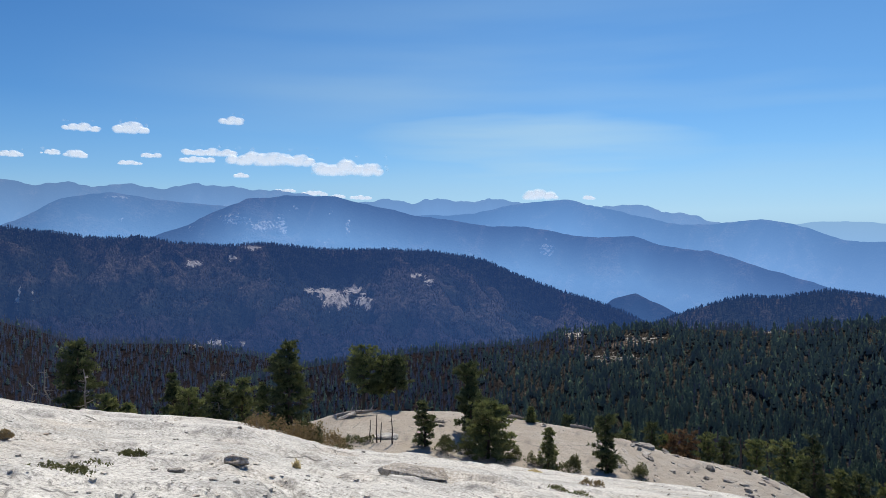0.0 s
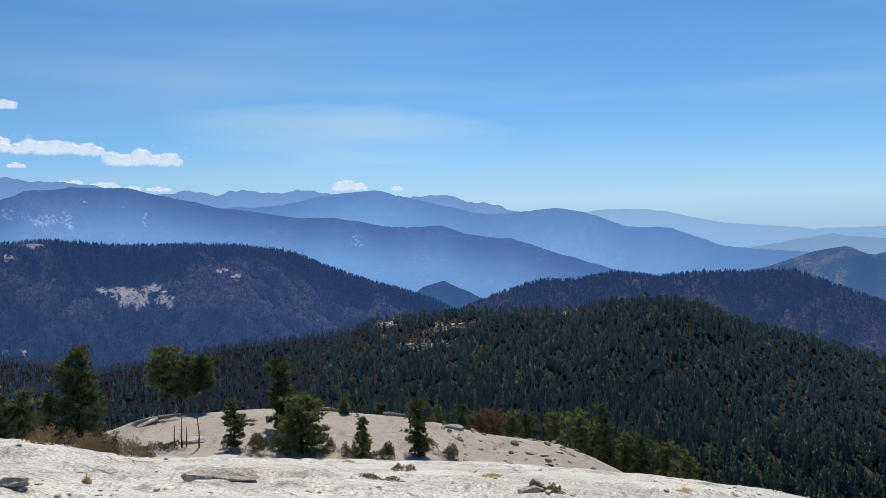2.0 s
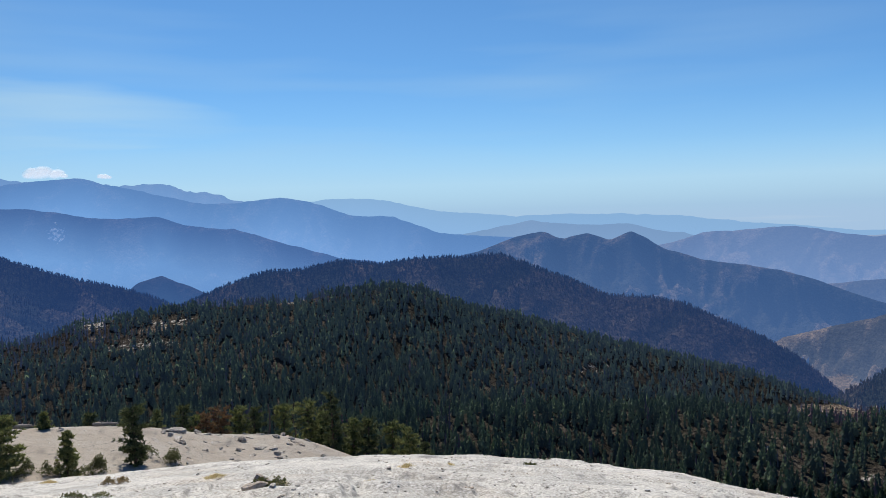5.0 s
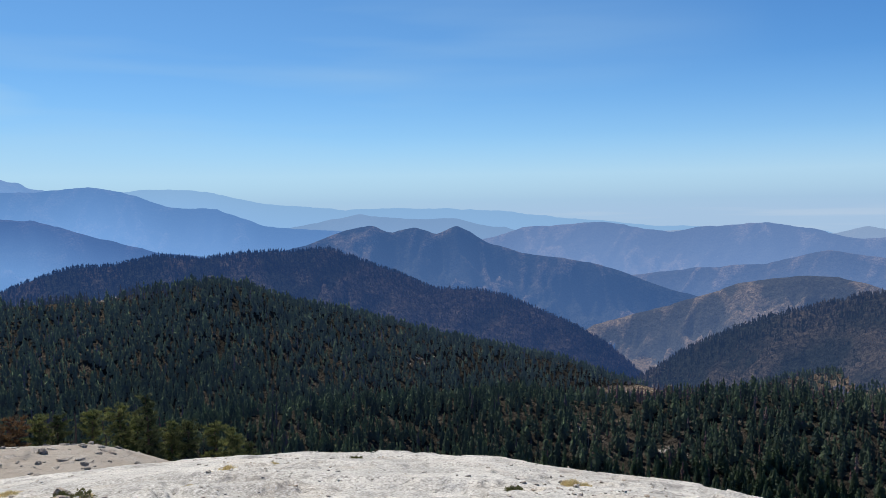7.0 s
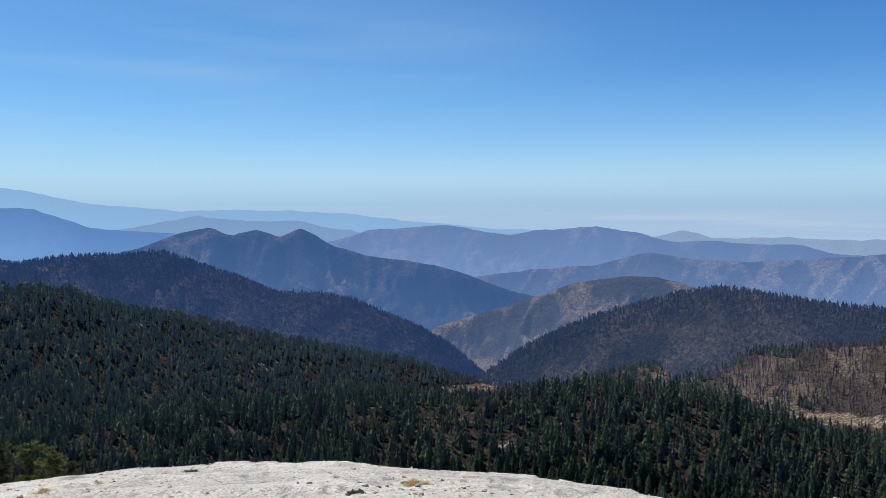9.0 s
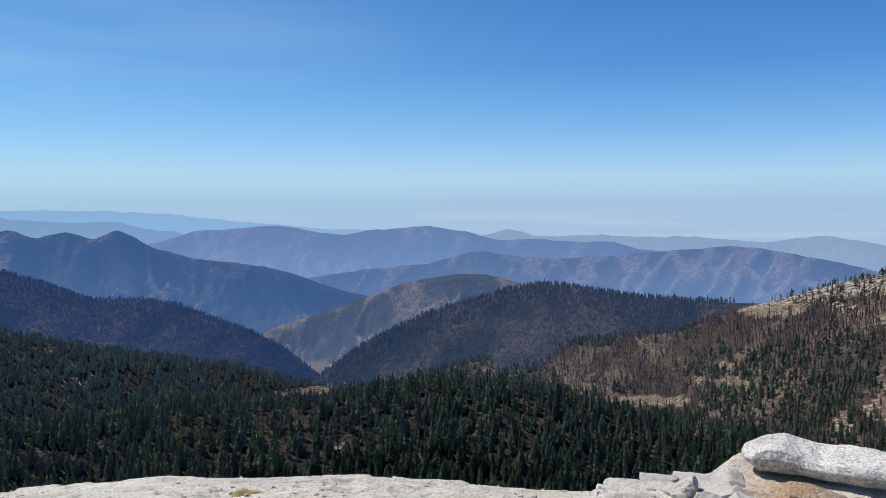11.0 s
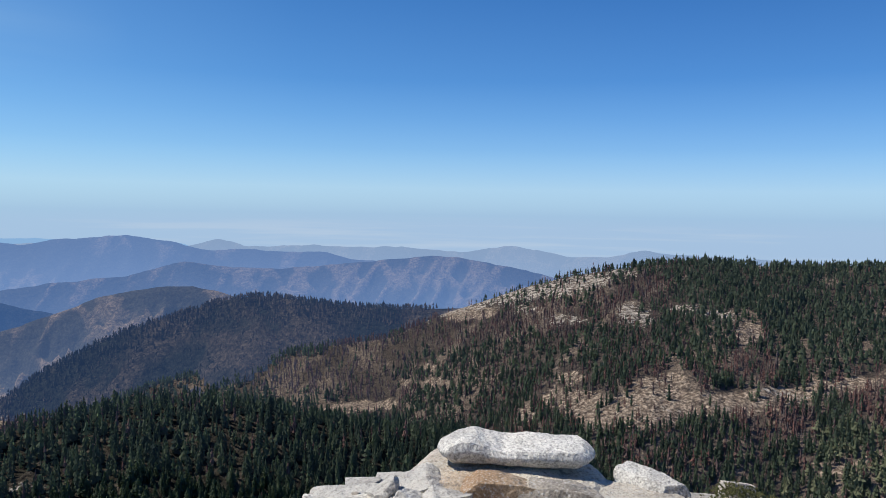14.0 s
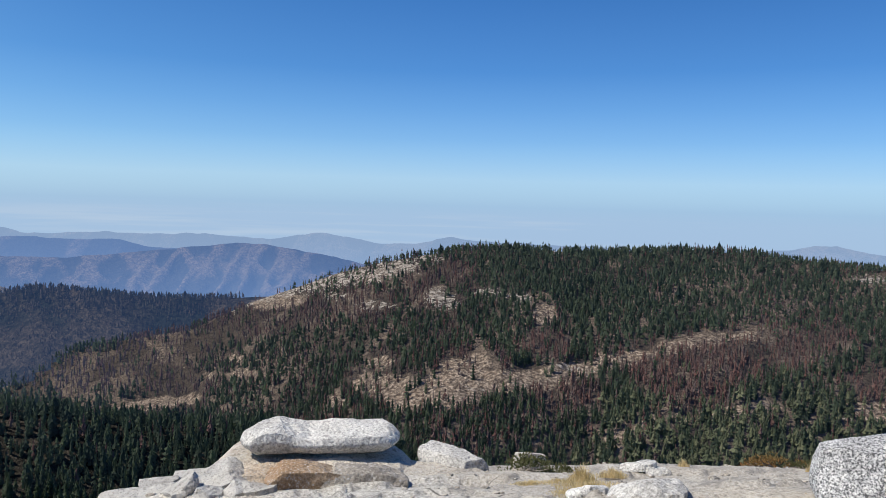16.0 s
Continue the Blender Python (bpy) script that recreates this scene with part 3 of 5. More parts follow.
# ---------------------------------------------------------------- the ground, one sheet from the summit to the horizon
az_cols = np.concatenate([np.arange(36, -146.01, -0.2), np.arange(-149, -321, -3.0)])
ring_r = np.concatenate([[0.05], np.geomspace(0.8, 8.5, 14), np.geomspace(8.8, 70, 112), np.geomspace(71.5, 2300, 176), np.arange(2330, 4620, 19.0), [4660, 4720, 4790, 4850], [v[0] for v in RIDGES.values()]])
ring_r = np.unique(np.round(ring_r, 2))
AZ, RHO = np.meshgrid(az_cols, ring_r, indexing="ij")
AZW = np.where(AZ < -200, AZ + 360, AZ)          # bearings behind the walker run on to 80
H, LAYER, CARVE = land(np.clip(AZW, -199, 79), RHO, True)
R = RHO * stretch(AZ, RHO)
XYZ = np.stack([-R * np.sin(np.radians(AZ)), R * np.cos(np.radians(AZ)), EYE + H * R / RHO], -1)


def blot(az, el, at, size):
    """1 inside an oval of bearings and heights, fading to 0 at its rim."""
    return np.clip(1.25 - ((az - at[0]) / size[0]) ** 2 - ((el - at[1]) / size[1]) ** 2, 0, 1)


EL = np.degrees(np.arctan2(H, RHO))
RIDGE_NO = {k: i + 1 for i, k in enumerate(RIDGES)}
ROCKS = [((17, -7.9), (2.5, 0.25)), ((-8, -0.9), (0.8, 0.8)), ((-10, -7.4), (1.6, 0.45)), ((-15, -7.6), (2.2, 0.5)), ((-13, -9), (3, 0.6)), ((-24, -6.6), (1.5, 0.25)),
    ((-31.6, -4.4), (0.4, 0.2)), ((-47, -12.2), (2, 0.35)), ((-66, -18.2), (1.8, 0.4)), ((-59.5, -17.2), (1, 0.3)), ((10.2, -4.02), (0.62, 0.24)),
    ((8.9, -4.18), (1.24, 0.41)), ((8.2, -4.91), (1.24, 0.74)), ((6.7, -4.05), (1.24, 0.35)), ((6.1, -4.93), (1.05, 0.47)), ((2.2, -2.91), (1.08, 0.18)), ((1, -3.35), (0.93, 0.18)),
    ((18.6, -1.92), (0.93, 0.35)), ((15.9, -1.52), (0.49, 0.24)), ((14.4, -0.77), (0.93, 0.18)), ((29.6, -3.81), (0.93, 0.18)), ((12.4, 1.18), (0.49, 0.76)), ((12.1, 0.61), (0.43, 0.59)),
    ((18.7, 0.73), (0.31, 0.29)), ((23.4, 1.25), (0.37, 0.15)), ((11.3, 2.2), (0.56, 0.29)), ((13.7, 0.89), (1.24, 0.59)), ((15.6, 1.31), (1.54, 0.59)), ((8.9, -0.4), (0.37, 0.18)),
    ((7.3, 0.91), (0.31, 0.76)), ((8.6, 1.92), (0.31, 0.24)), ((23.7, 2.86), (1.24, 0.18)), ((-92.4, -8.68), (0.93, 0.24)), ((-93.7, -8.17), (1.08, 0.32)), ((-95.1, -7.65), (1.24, 0.41)),
    ((-96.5, -7.28), (1.39, 0.47)), ((-97.9, -6.89), (1.54, 0.53)), ((-99.4, -6.53), (1.54, 0.65)), ((-101, -6.15), (1.54, 0.76)), ((-102.6, -5.85), (1.7, 0.85)),
    ((-104.2, -5.53), (1.85, 0.94)), ((-105.7, -5.14), (1.85, 0.85)), ((-107.1, -4.74), (1.85, 0.76)), ((-109.2, -4.1), (1.54, 0.47)), ((-109.8, -7.17), (1.24, 1.06)),
    ((-105.1, -7.85), (1.85, 0.47)), ((-101.9, -7.16), (1.54, 0.29)), ((-110.6, -7.44), (1.24, 0.88)), ((-113.8, -6.61), (1.54, 0.47)), ((-116.1, -6.96), (1.54, 0.59)),
    ((-140.2, -4.17), (1.54, 0.41)), ((-122.3, -3.11), (0.74, 0.18)), ((-118.8, -3.36), (0.62, 0.18)), ((-120.4, -12.07), (1.85, 0.41)), ((-113.1, -14.06), (1.54, 0.24)),
    ((-139.1, -13.57), (0.93, 0.29))]
CLEARINGS = [((-64, -14.2), (4, 0.4)), ((-14, -8), (1.4, 0.25)), ((-10.4, -8.5), (1.2, 0.2)), ((-110.4, -14.59), (1.85, 1.14)), ((-112.2, -14.26), (1.85, 1.07)),
    ((-114.6, -13.46), (1.85, 1.07)), ((-116.2, -13.24), (1.85, 1.03)), ((-117.8, -13.01), (1.85, 0.99)), ((-119.3, -12.58), (1.85, 0.92)), ((-120.7, -12.13), (1.85, 0.85)),
    ((-122.9, -11.42), (1.54, 0.69)), ((-124.2, -11.05), (1.54, 0.61)), ((-125.4, -10.67), (1.54, 0.53)), ((-127.6, -9.95), (1.54, 0.45)), ((-128.9, -9.56), (1.54, 0.49)),
    ((-130.2, -9.18), (1.54, 0.53)), ((-131.5, -8.93), (1.39, 0.45)), ((-132.8, -8.69), (1.24, 0.38)), ((-111.3, -12.72), (1.85, 1.14)), ((-113.1, -11.94), (1.54, 0.85)),
    ((-123.2, -16.67), (1.54, 0.34)), ((-125, -16.1), (1.54, 0.34)), ((-126.7, -15.52), (1.54, 0.34)), ((-128.6, -15.05), (1.54, 0.34)), ((-130.5, -14.57), (1.54, 0.34)),
    ((-131.9, -14.19), (1.44, 0.35)), ((-133.2, -13.8), (1.34, 0.36)), ((-134.5, -13.42), (1.24, 0.38)), ((-140.9, -12.89), (1.54, 0.85)), ((-118.2, -8.11), (1.24, 0.99)),
    ((-96.8, -7.75), (1.54, 0.59)), ((-98.5, -7.47), (1.54, 0.59)), ((-87.2, -14.78), (1.54, 0.47)), ((-88.3, -14.73), (1.54, 0.5)), ((-89.5, -14.68), (1.54, 0.53)),
    ((-91.4, -14.53), (1.24, 0.41)), ((-93, -12.98), (1.24, 0.26)), ((-95.2, -12.92), (1.24, 0.29)), ((-94.6, -11.79), (1.24, 0.24)), ((-102.3, -14.96), (0.93, 0.77)),
    ((-104.4, -13.84), (1.54, 1.14)), ((-105.9, -14.11), (1.7, 1.46)), ((-107.3, -14.38), (1.85, 1.76)), ((-109.7, -14.05), (1.54, 1.53)), ((-105.5, -12.12), (1.54, 0.53))]


def open_places(az, el, places):
    total = np.zeros(np.broadcast(az, el).shape)
    for at, size in places:
        total = np.maximum(total, blot(az, el, at, size))
    return total


def bare_rock(az, el):
    total = np.zeros(np.broadcast(az, el).shape)
    for at, size in ROCKS:
        total = np.maximum(total, blot(az, el, at, size))
    return total


BARE = np.where(RHO < 160, smooth(29, 40, RHO) + 0.45 * smooth(-108, -116, AZ), np.where(LAYER == RIDGE_NO["dome_ridge"], 0.8, np.where(RHO > 2300, 0.52, 0.44)) * bare_rock(AZ, EL) * np.where((AZ < -88) & (LAYER > RIDGE_NO["rocky_hill"]), 0, 1))
CLEAR = 0.92 * open_places(AZ, EL, CLEARINGS)
ASH = smooth(-8, 0, AZ) * (1 - smooth(40, 60, AZ)) * smooth(150, 300, RHO) * (1 - smooth(1900, 1950, RHO)) + 0.45 * blot(AZ, EL, (-8, -8.0), (8, 1.2)) * (RHO < 1900)
FOOT = np.zeros(H.shape)          # how far below its own crest each slope lies; the painted haze pales with it
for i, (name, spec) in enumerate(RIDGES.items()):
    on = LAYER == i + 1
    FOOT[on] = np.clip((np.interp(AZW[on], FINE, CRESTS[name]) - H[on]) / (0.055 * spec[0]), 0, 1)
NA, NR = len(az_cols), len(ring_r)
IDX = np.arange(NA * NR).reshape(NA, NR)


def ring_sheet(name, r_from, r_to, mats, pick=None):
    j0, j1 = np.searchsorted(ring_r, r_from), np.searchsorted(ring_r, r_to)
    k = j1 - j0 + 1 if j1 < NR else NR - j0
    sub = np.arange(NA * k).reshape(NA, k)
    a, b = sub, np.roll(sub, -1, 0)
    faces = np.stack([a[:, :-1], a[:, 1:], b[:, 1:], b[:, :-1]], -1).reshape(-1, 4)
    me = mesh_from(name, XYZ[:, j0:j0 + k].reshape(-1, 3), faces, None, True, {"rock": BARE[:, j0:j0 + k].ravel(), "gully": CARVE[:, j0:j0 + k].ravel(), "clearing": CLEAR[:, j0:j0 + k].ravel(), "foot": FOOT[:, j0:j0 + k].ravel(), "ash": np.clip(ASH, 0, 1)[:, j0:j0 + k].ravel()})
    for m in mats:
        me.materials.append(m)
    if pick is not None:
        lay = LAYER[:, j0:j0 + k]
        lay = lay[:, 1:]
        lay = np.where((lay == 0) & (RHO[:, j0:j0 + k - 1] < 4580), np.where(RHO[:, j0:j0 + k - 1] < 3300, layer_of_valleys, layer_of_lowland), lay)
        me.polygons.foreach_set("material_index", np.asarray(pick)[lay].ravel().astype(np.int32))
    return new(name, me)


names = list(RIDGES)
tagged(ring_sheet("ground", 0.0, 160, [GRANITE]), "pale weathered granite summit dome with cracks and stains", "rock", kind="structure")
back_names = list(HAZE_GLOW)
layer_of_valleys, layer_of_lowland = names.index("tan_hill") + 1, names.index("lowland_hills") + 1
pick = [0] + [1 + back_names.index(k) if k in HAZE_GLOW else 0 for k in names]
near_pick = [0] + [0 if k in ("slab", "bench", "pine_hill", "burnt_ridge") else 1 if k not in HAZE_GLOW else 2 + back_names.index(k) for k in names]
near_pick[layer_of_valleys] = 1
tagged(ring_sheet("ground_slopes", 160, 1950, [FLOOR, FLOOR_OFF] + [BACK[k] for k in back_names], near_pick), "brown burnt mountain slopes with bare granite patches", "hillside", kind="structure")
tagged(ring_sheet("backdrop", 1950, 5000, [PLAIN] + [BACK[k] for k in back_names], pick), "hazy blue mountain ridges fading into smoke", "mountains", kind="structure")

# ---------------------------------------------------------------- the forest
def spire(tiers, boughs, seed, slim, ragged=0.3, low=0.06, bare=False, droop=0.05):
    """A conifer of unit height: whorls of roof-shaped boughs round a stem, thinning to the tip."""
    r = np.random.default_rng(seed)
    v, f = [], []
    bulge = r.uniform(0.6, 0.95)
    for k in range(tiers):
        g = (k + r.uniform(-0.25, 0.25)) / tiers
        z = low + (0.97 - low) * max(g, 0.0)
        reach = slim * min(1.0, 0.55 + 2.2 * max(g, 0)) * (1.03 - max(g, 0)) ** bulge
        turn = r.uniform(0, 6.28)
        for s in range(boughs):
            a = turn + 2 * math.pi * s / boughs + r.normal(0, 0.25)
            q = reach * r.uniform(1 - ragged, 1 + 0.8 * ragged)
            half = 1.05 * math.pi / boughs * r.uniform(0.8, 1.25)
            drop = droop * r.uniform(0.3, 1.6) * (1.2 - g)
            base = len(v)
            v.append((0, 0, min(1.0, z + 0.9 / tiers * r.uniform(0.7, 1.3))))
            v.append((0.72 * q * math.cos(a - half), 0.72 * q * math.sin(a - half), z - drop - 0.012))
            v.append((q * math.cos(a), q * math.sin(a), z - 0.6 * drop + 0.02))
            v.append((0.72 * q * math.cos(a + half), 0.72 * q * math.sin(a + half), z - drop - 0.012))
            f += [(base, base + 1, base + 2), (base, base + 2, base + 3)]
    if bare:
        base = len(v)
        for z, q in ((0.0, 0.013), (0.97, 0.003)):
            v += [(q * math.cos(a), q * math.sin(a), z) for a in (0.3, 2.4, 4.5)]
        for s in range(3):
            a, b = base + s, base + (s + 1) % 3
            f += [(a, b, b + 3), (a, b + 3, a + 3)]
    return np.array(v), np.array(f, int)


def bare_tree(seed, limbs=4):
    """A burnt tree of unit height: a pole with a few stubs of branches."""
    r = np.random.default_rng(seed)
    v, f = [], []

    def spike(p, q, wide):
        base = len(v)
        v.extend([(p[0] + wide, p[1], p[2]), (p[0] - 0.5 * wide, p[1] + 0.87 * wide, p[2]), (p[0] - 0.5 * wide, p[1] - 0.87 * wide, p[2]), q])
        f.extend([(base, base + 1, base + 3), (base + 1, base + 2, base + 3), (base + 2, base, base + 3)])

    spike((0, 0, 0), (r.normal(0, 0.02), r.normal(0, 0.02), 1.0), 0.024)
    for k in range(limbs):
        z, a = r.uniform(0.3, 0.95), r.uniform(0, 6.28)
        q = 0.13 * (1.1 - z) + 0.02
        spike((0, 0, z), (q * math.cos(a), q * math.sin(a), z + r.uniform(-0.03, 0.05)), 0.010)
    return np.array(v), np.array(f, int)


def plant(name, templates, points, heights, widths, mat, label, category, warm=None):
    """Many trees in one mesh."""
    verts, faces, tints, veils, start = [], [], [], [], 0
    which = rng.integers(0, len(templates), len(points))
    for k, (tv, tf) in enumerate(templates):
        sel = which == k
        n = int(sel.sum())
        if not n:
            continue
        a = rng.uniform(0, 2 * np.pi, n)
        ca, sa = np.cos(a)[:, None], np.sin(a)[:, None]
        h, wd = heights[sel][:, None], (heights[sel] * widths[sel])[:, None]
        x = (tv[:, 0] * ca - tv[:, 1] * sa) * wd
        y = (tv[:, 0] * sa + tv[:, 1] * ca) * wd
        z = tv[:, 2] * h
        p = points[sel]
        verts.append(np.stack([x + p[:, :1], y + p[:, 1:2], z + p[:, 2:3] - 0.4], -1).reshape(-1, 3))
        faces.append((tf[None] + (start + np.arange(n) * len(tv))[:, None, None]).reshape(-1, 3))
        shade = rng.uniform(0, 1, n) ** 1.2
        tints.append(np.repeat(shade if warm is None else np.clip(0.35 * shade + warm[sel], 0, 1), len(tv)))
        towards_sun = 0.18 + 0.82 * smooth(-108, -62, -np.degrees(np.arctan2(p[:, 0], p[:, 1])))          # the painted haze is strongest on the sun's side
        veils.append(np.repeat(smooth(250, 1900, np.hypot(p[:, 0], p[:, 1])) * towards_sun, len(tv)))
        start += n * len(tv)
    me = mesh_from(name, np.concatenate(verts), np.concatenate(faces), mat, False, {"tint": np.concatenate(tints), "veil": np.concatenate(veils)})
    return tagged(new(name, me), label, category, kind="stuff")


def sow(r0, r1, spacing, seed, hollows=False):
    """Places for trees between two distances: bearings, nominal distances, heights over the eye, and ridge numbers."""
    r = np.random.default_rng(seed)
    n = int(math.pi * (r1 * r1 - r0 * r0) * 190 / 360 / spacing ** 2)
    az, rho = r.uniform(-150, 40, n), np.sqrt(r.uniform(r0 * r0, r1 * r1, n))
    h, layer, carve = land(az, rho, True)
    return (az, rho, h, layer, carve) if hollows else (az, rho, h, layer)


# the skyline seen from the summit, to leave out most of what it hides
col = np.arange(-150, 40.01, 0.25)
ring = np.geomspace(8, 2600, 260)
SKY_EL = np.maximum.accumulate(np.degrees(np.arctan2(land(col[:, None], ring[None]), ring[None])), 1)


def seen(az, rho, h, tall):
    i = np.clip(np.round((az + 150) / 0.25).astype(int), 0, len(col) - 1)
    j = np.clip(np.searchsorted(ring, rho * 0.97) - 1, 0, len(ring) - 1)
    return np.degrees(np.arctan2(h + tall, rho)) > SKY_EL[i, j] - 0.15


DEAD_SPOTS = [((-63, -14.6), (3, 0.6)), ((-20, -15.2), (1.6, 0.9)), ((-8, -8.4), (6, 0.9)), ((-22, -6.6), (8, 0.5)), ((-118.3, -10.62), (2.47, 1.47)), ((-126.6, -11.75), (2.78, 2.06)),
    ((-130.8, -10.81), (3.71, 2.35)), ((-134.8, -9.34), (3.71, 1.76)), ((-137.9, -8.49), (1.85, 1.18)), ((-128.8, -13.19), (3.71, 1.76)), ((-111.1, -5.37), (1.54, 1.18)),
    ((-113.1, -12.29), (3.09, 1.47)), ((-120.2, -14.2), (3.09, 1.47)), ((-140.6, -11.22), (1.85, 1.47)), ((-95.4, -9.01), (4.01, 1.76)), ((-99, -8.18), (2.78, 1.47)),
    ((-89.7, -10.8), (3.71, 1.76)), ((-84.9, -12.4), (4.63, 1.76)), ((-90.8, -13.55), (2.78, 1.47)), ((-104.2, -7.86), (2.78, 1.47)), ((-108.6, -6.61), (1.85, 1.76))]


def kinds(az, rho, h, layer):
    """The share of trees that stand at all, that live, of the dead that are bare, and how burnt the place is."""
    el = np.degrees(np.arctan2(h, rho))
    wx, wy = -rho * np.sin(np.radians(az)), rho * np.cos(np.radians(az))
    patch = fbm(wx / 140, wy / 140, 3, 81)
    gaps = fbm(wx / 70, wy / 70, 3, 88)
    dead = np.zeros(az.shape)
    for at, size in DEAD_SPOTS:
        dead = np.maximum(dead, blot(az, el, at, size))
    live = 0.95 - 0.88 * np.clip(dead, 0, 1) - 0.25 * smooth(0.2, 0.55, patch)
    opened = open_places(az, el, CLEARINGS) * (0.5 + 0.5 * smooth(-0.35, 0.1, fbm(wx / 45, wy / 45, 3, 89)))
    live = live - 0.75 * opened - np.where(layer == RIDGE_NO["rocky_hill"], 0.25, 0) * (smooth(-116, -110, az) * (1 - smooth(-90, -84, az)))
    burnt = smooth(-9, -1, az) * smooth(-16, -13, el + 3 * patch)
    live = live * (1 - 0.85 * burnt)
    live = np.where(layer == RIDGE_NO["pine_hill"], live + 0.15, live)
    stand = 1 - 0.10 * np.clip(dead, 0, 1) - 0.30 * smooth(0.15, 0.5, gaps) - 0.80 * bare_rock(az, el) - 1.05 * opened - np.where(layer == RIDGE_NO["rocky_hill"], 0.18, 0) * smooth(-97, -91, az) * smooth(-14.5, -13, el)
    stand = np.maximum(stand, 0.97 * burnt)
    stand = np.where(layer == RIDGE_NO["far_spur"], stand * 0.8, stand)
    bare = 0.15 + 0.15 * burnt + 0.2 * smooth(0, 0.4, gaps)
    bare = bare + 0.45 * opened
    return np.clip(stand, 0.03, 1), np.clip(live, 0.03, 0.97), np.clip(bare, 0, 1), burnt


NEAR_LIVE = [spire(5, 4, 100 + k, q) for k, q in enumerate((0.16, 0.18, 0.20, 0.22, 0.18, 0.17, 0.24, 0.15))]
NEAR_PINE = [spire(5, 5, 180 + k, q, 0.45, 0.28, True, 0.02) for k, q in enumerate((0.20, 0.24, 0.27, 0.22))]
NEAR_DEAD = [spire(5, 4, 120 + k, q, 0.5, 0.12, True, 0.03) for k, q in enumerate((0.10, 0.12, 0.14))]
MID_LIVE = [spire(3, 3, 140 + k, q) for k, q in enumerate((0.17, 0.20, 0.22, 0.25))]
MID_DEAD = [spire(3, 3, 150 + k, q, 0.5, 0.14, True) for k, q in enumerate((0.11, 0.14, 0.12))]
BURNT = [spire(3, 3, 190 + k, q, 0.5, 0.2, True) for k, q in enumerate((0.08, 0.10, 0.13))]
SNAGS = [bare_tree(160 + k) for k in range(4)]
FAR_LIVE = [spire(2, 3, 170 + k, q) for k, q in enumerate((0.17, 0.20, 0.24))]

far_layers = [RIDGE_NO[k] for k in HAZE_GLOW]
near_list = []
for r0, r1, spacing, live_t, dead_t in ((180, 980, 5.3, NEAR_LIVE, NEAR_DEAD), (980, 1950, 6.4, MID_LIVE, MID_DEAD)):
    az, rho, h, layer = sow(r0, r1, spacing, int(r0))
    stand, live, bare, burnt = kinds(az, rho, h, layer)
    u, v, q, o = rng.uniform(0, 1, (4, len(az)))
    tall = np.clip(rng.normal(12.8 if r0 < 900 else 12.0, 3.6, len(az)), 4, 26)
    keep = (u < stand) & ~np.isin(layer, far_layers) & (seen(az, rho, h, tall) | (u < 0.04))
    az, rho, h, tall, v, q, o, live, bare, burnt = [x[keep] for x in (az, rho, h, tall, v, q, o, live, bare, burnt)]
    pts = spot(az, rho)
    is_live = v < live
    is_bare = ~is_live & (q < bare)
    is_dead = ~is_live & ~is_bare
    is_burnt = is_dead & (o < np.where(az > -60, np.maximum(burnt, 0.75), burnt))
    is_pine = is_live & (o < 0.9 * smooth(-117, -134, az) * smooth(1050, 600, rho))
    wide = rng.uniform(0.9, 1.4, len(az))
    own = np.zeros(len(az), bool)
    if r0 < 900:
        # the nearest hundreds, on the bench under the summit, stand as trees of their own
        on_bench = is_live & ~is_pine & (az < -42) & (az > -92) & seen(az, rho, h, 0.6 * tall)
        order = np.argsort(np.where(on_bench, rho, 1e9))[:290]
        own[order] = True
        near_list = [(pts[i], tall[i], wide[i]) for i in order]
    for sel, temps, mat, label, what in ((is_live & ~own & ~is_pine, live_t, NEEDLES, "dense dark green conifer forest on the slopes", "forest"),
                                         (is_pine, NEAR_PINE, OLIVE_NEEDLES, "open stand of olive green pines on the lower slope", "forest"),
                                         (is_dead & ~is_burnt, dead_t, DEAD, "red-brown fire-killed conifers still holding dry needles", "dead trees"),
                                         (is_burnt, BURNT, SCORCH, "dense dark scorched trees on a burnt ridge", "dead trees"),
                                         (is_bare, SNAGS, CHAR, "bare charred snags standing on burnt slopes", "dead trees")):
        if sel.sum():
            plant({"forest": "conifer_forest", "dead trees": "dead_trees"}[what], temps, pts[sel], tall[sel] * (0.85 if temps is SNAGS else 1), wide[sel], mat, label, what)

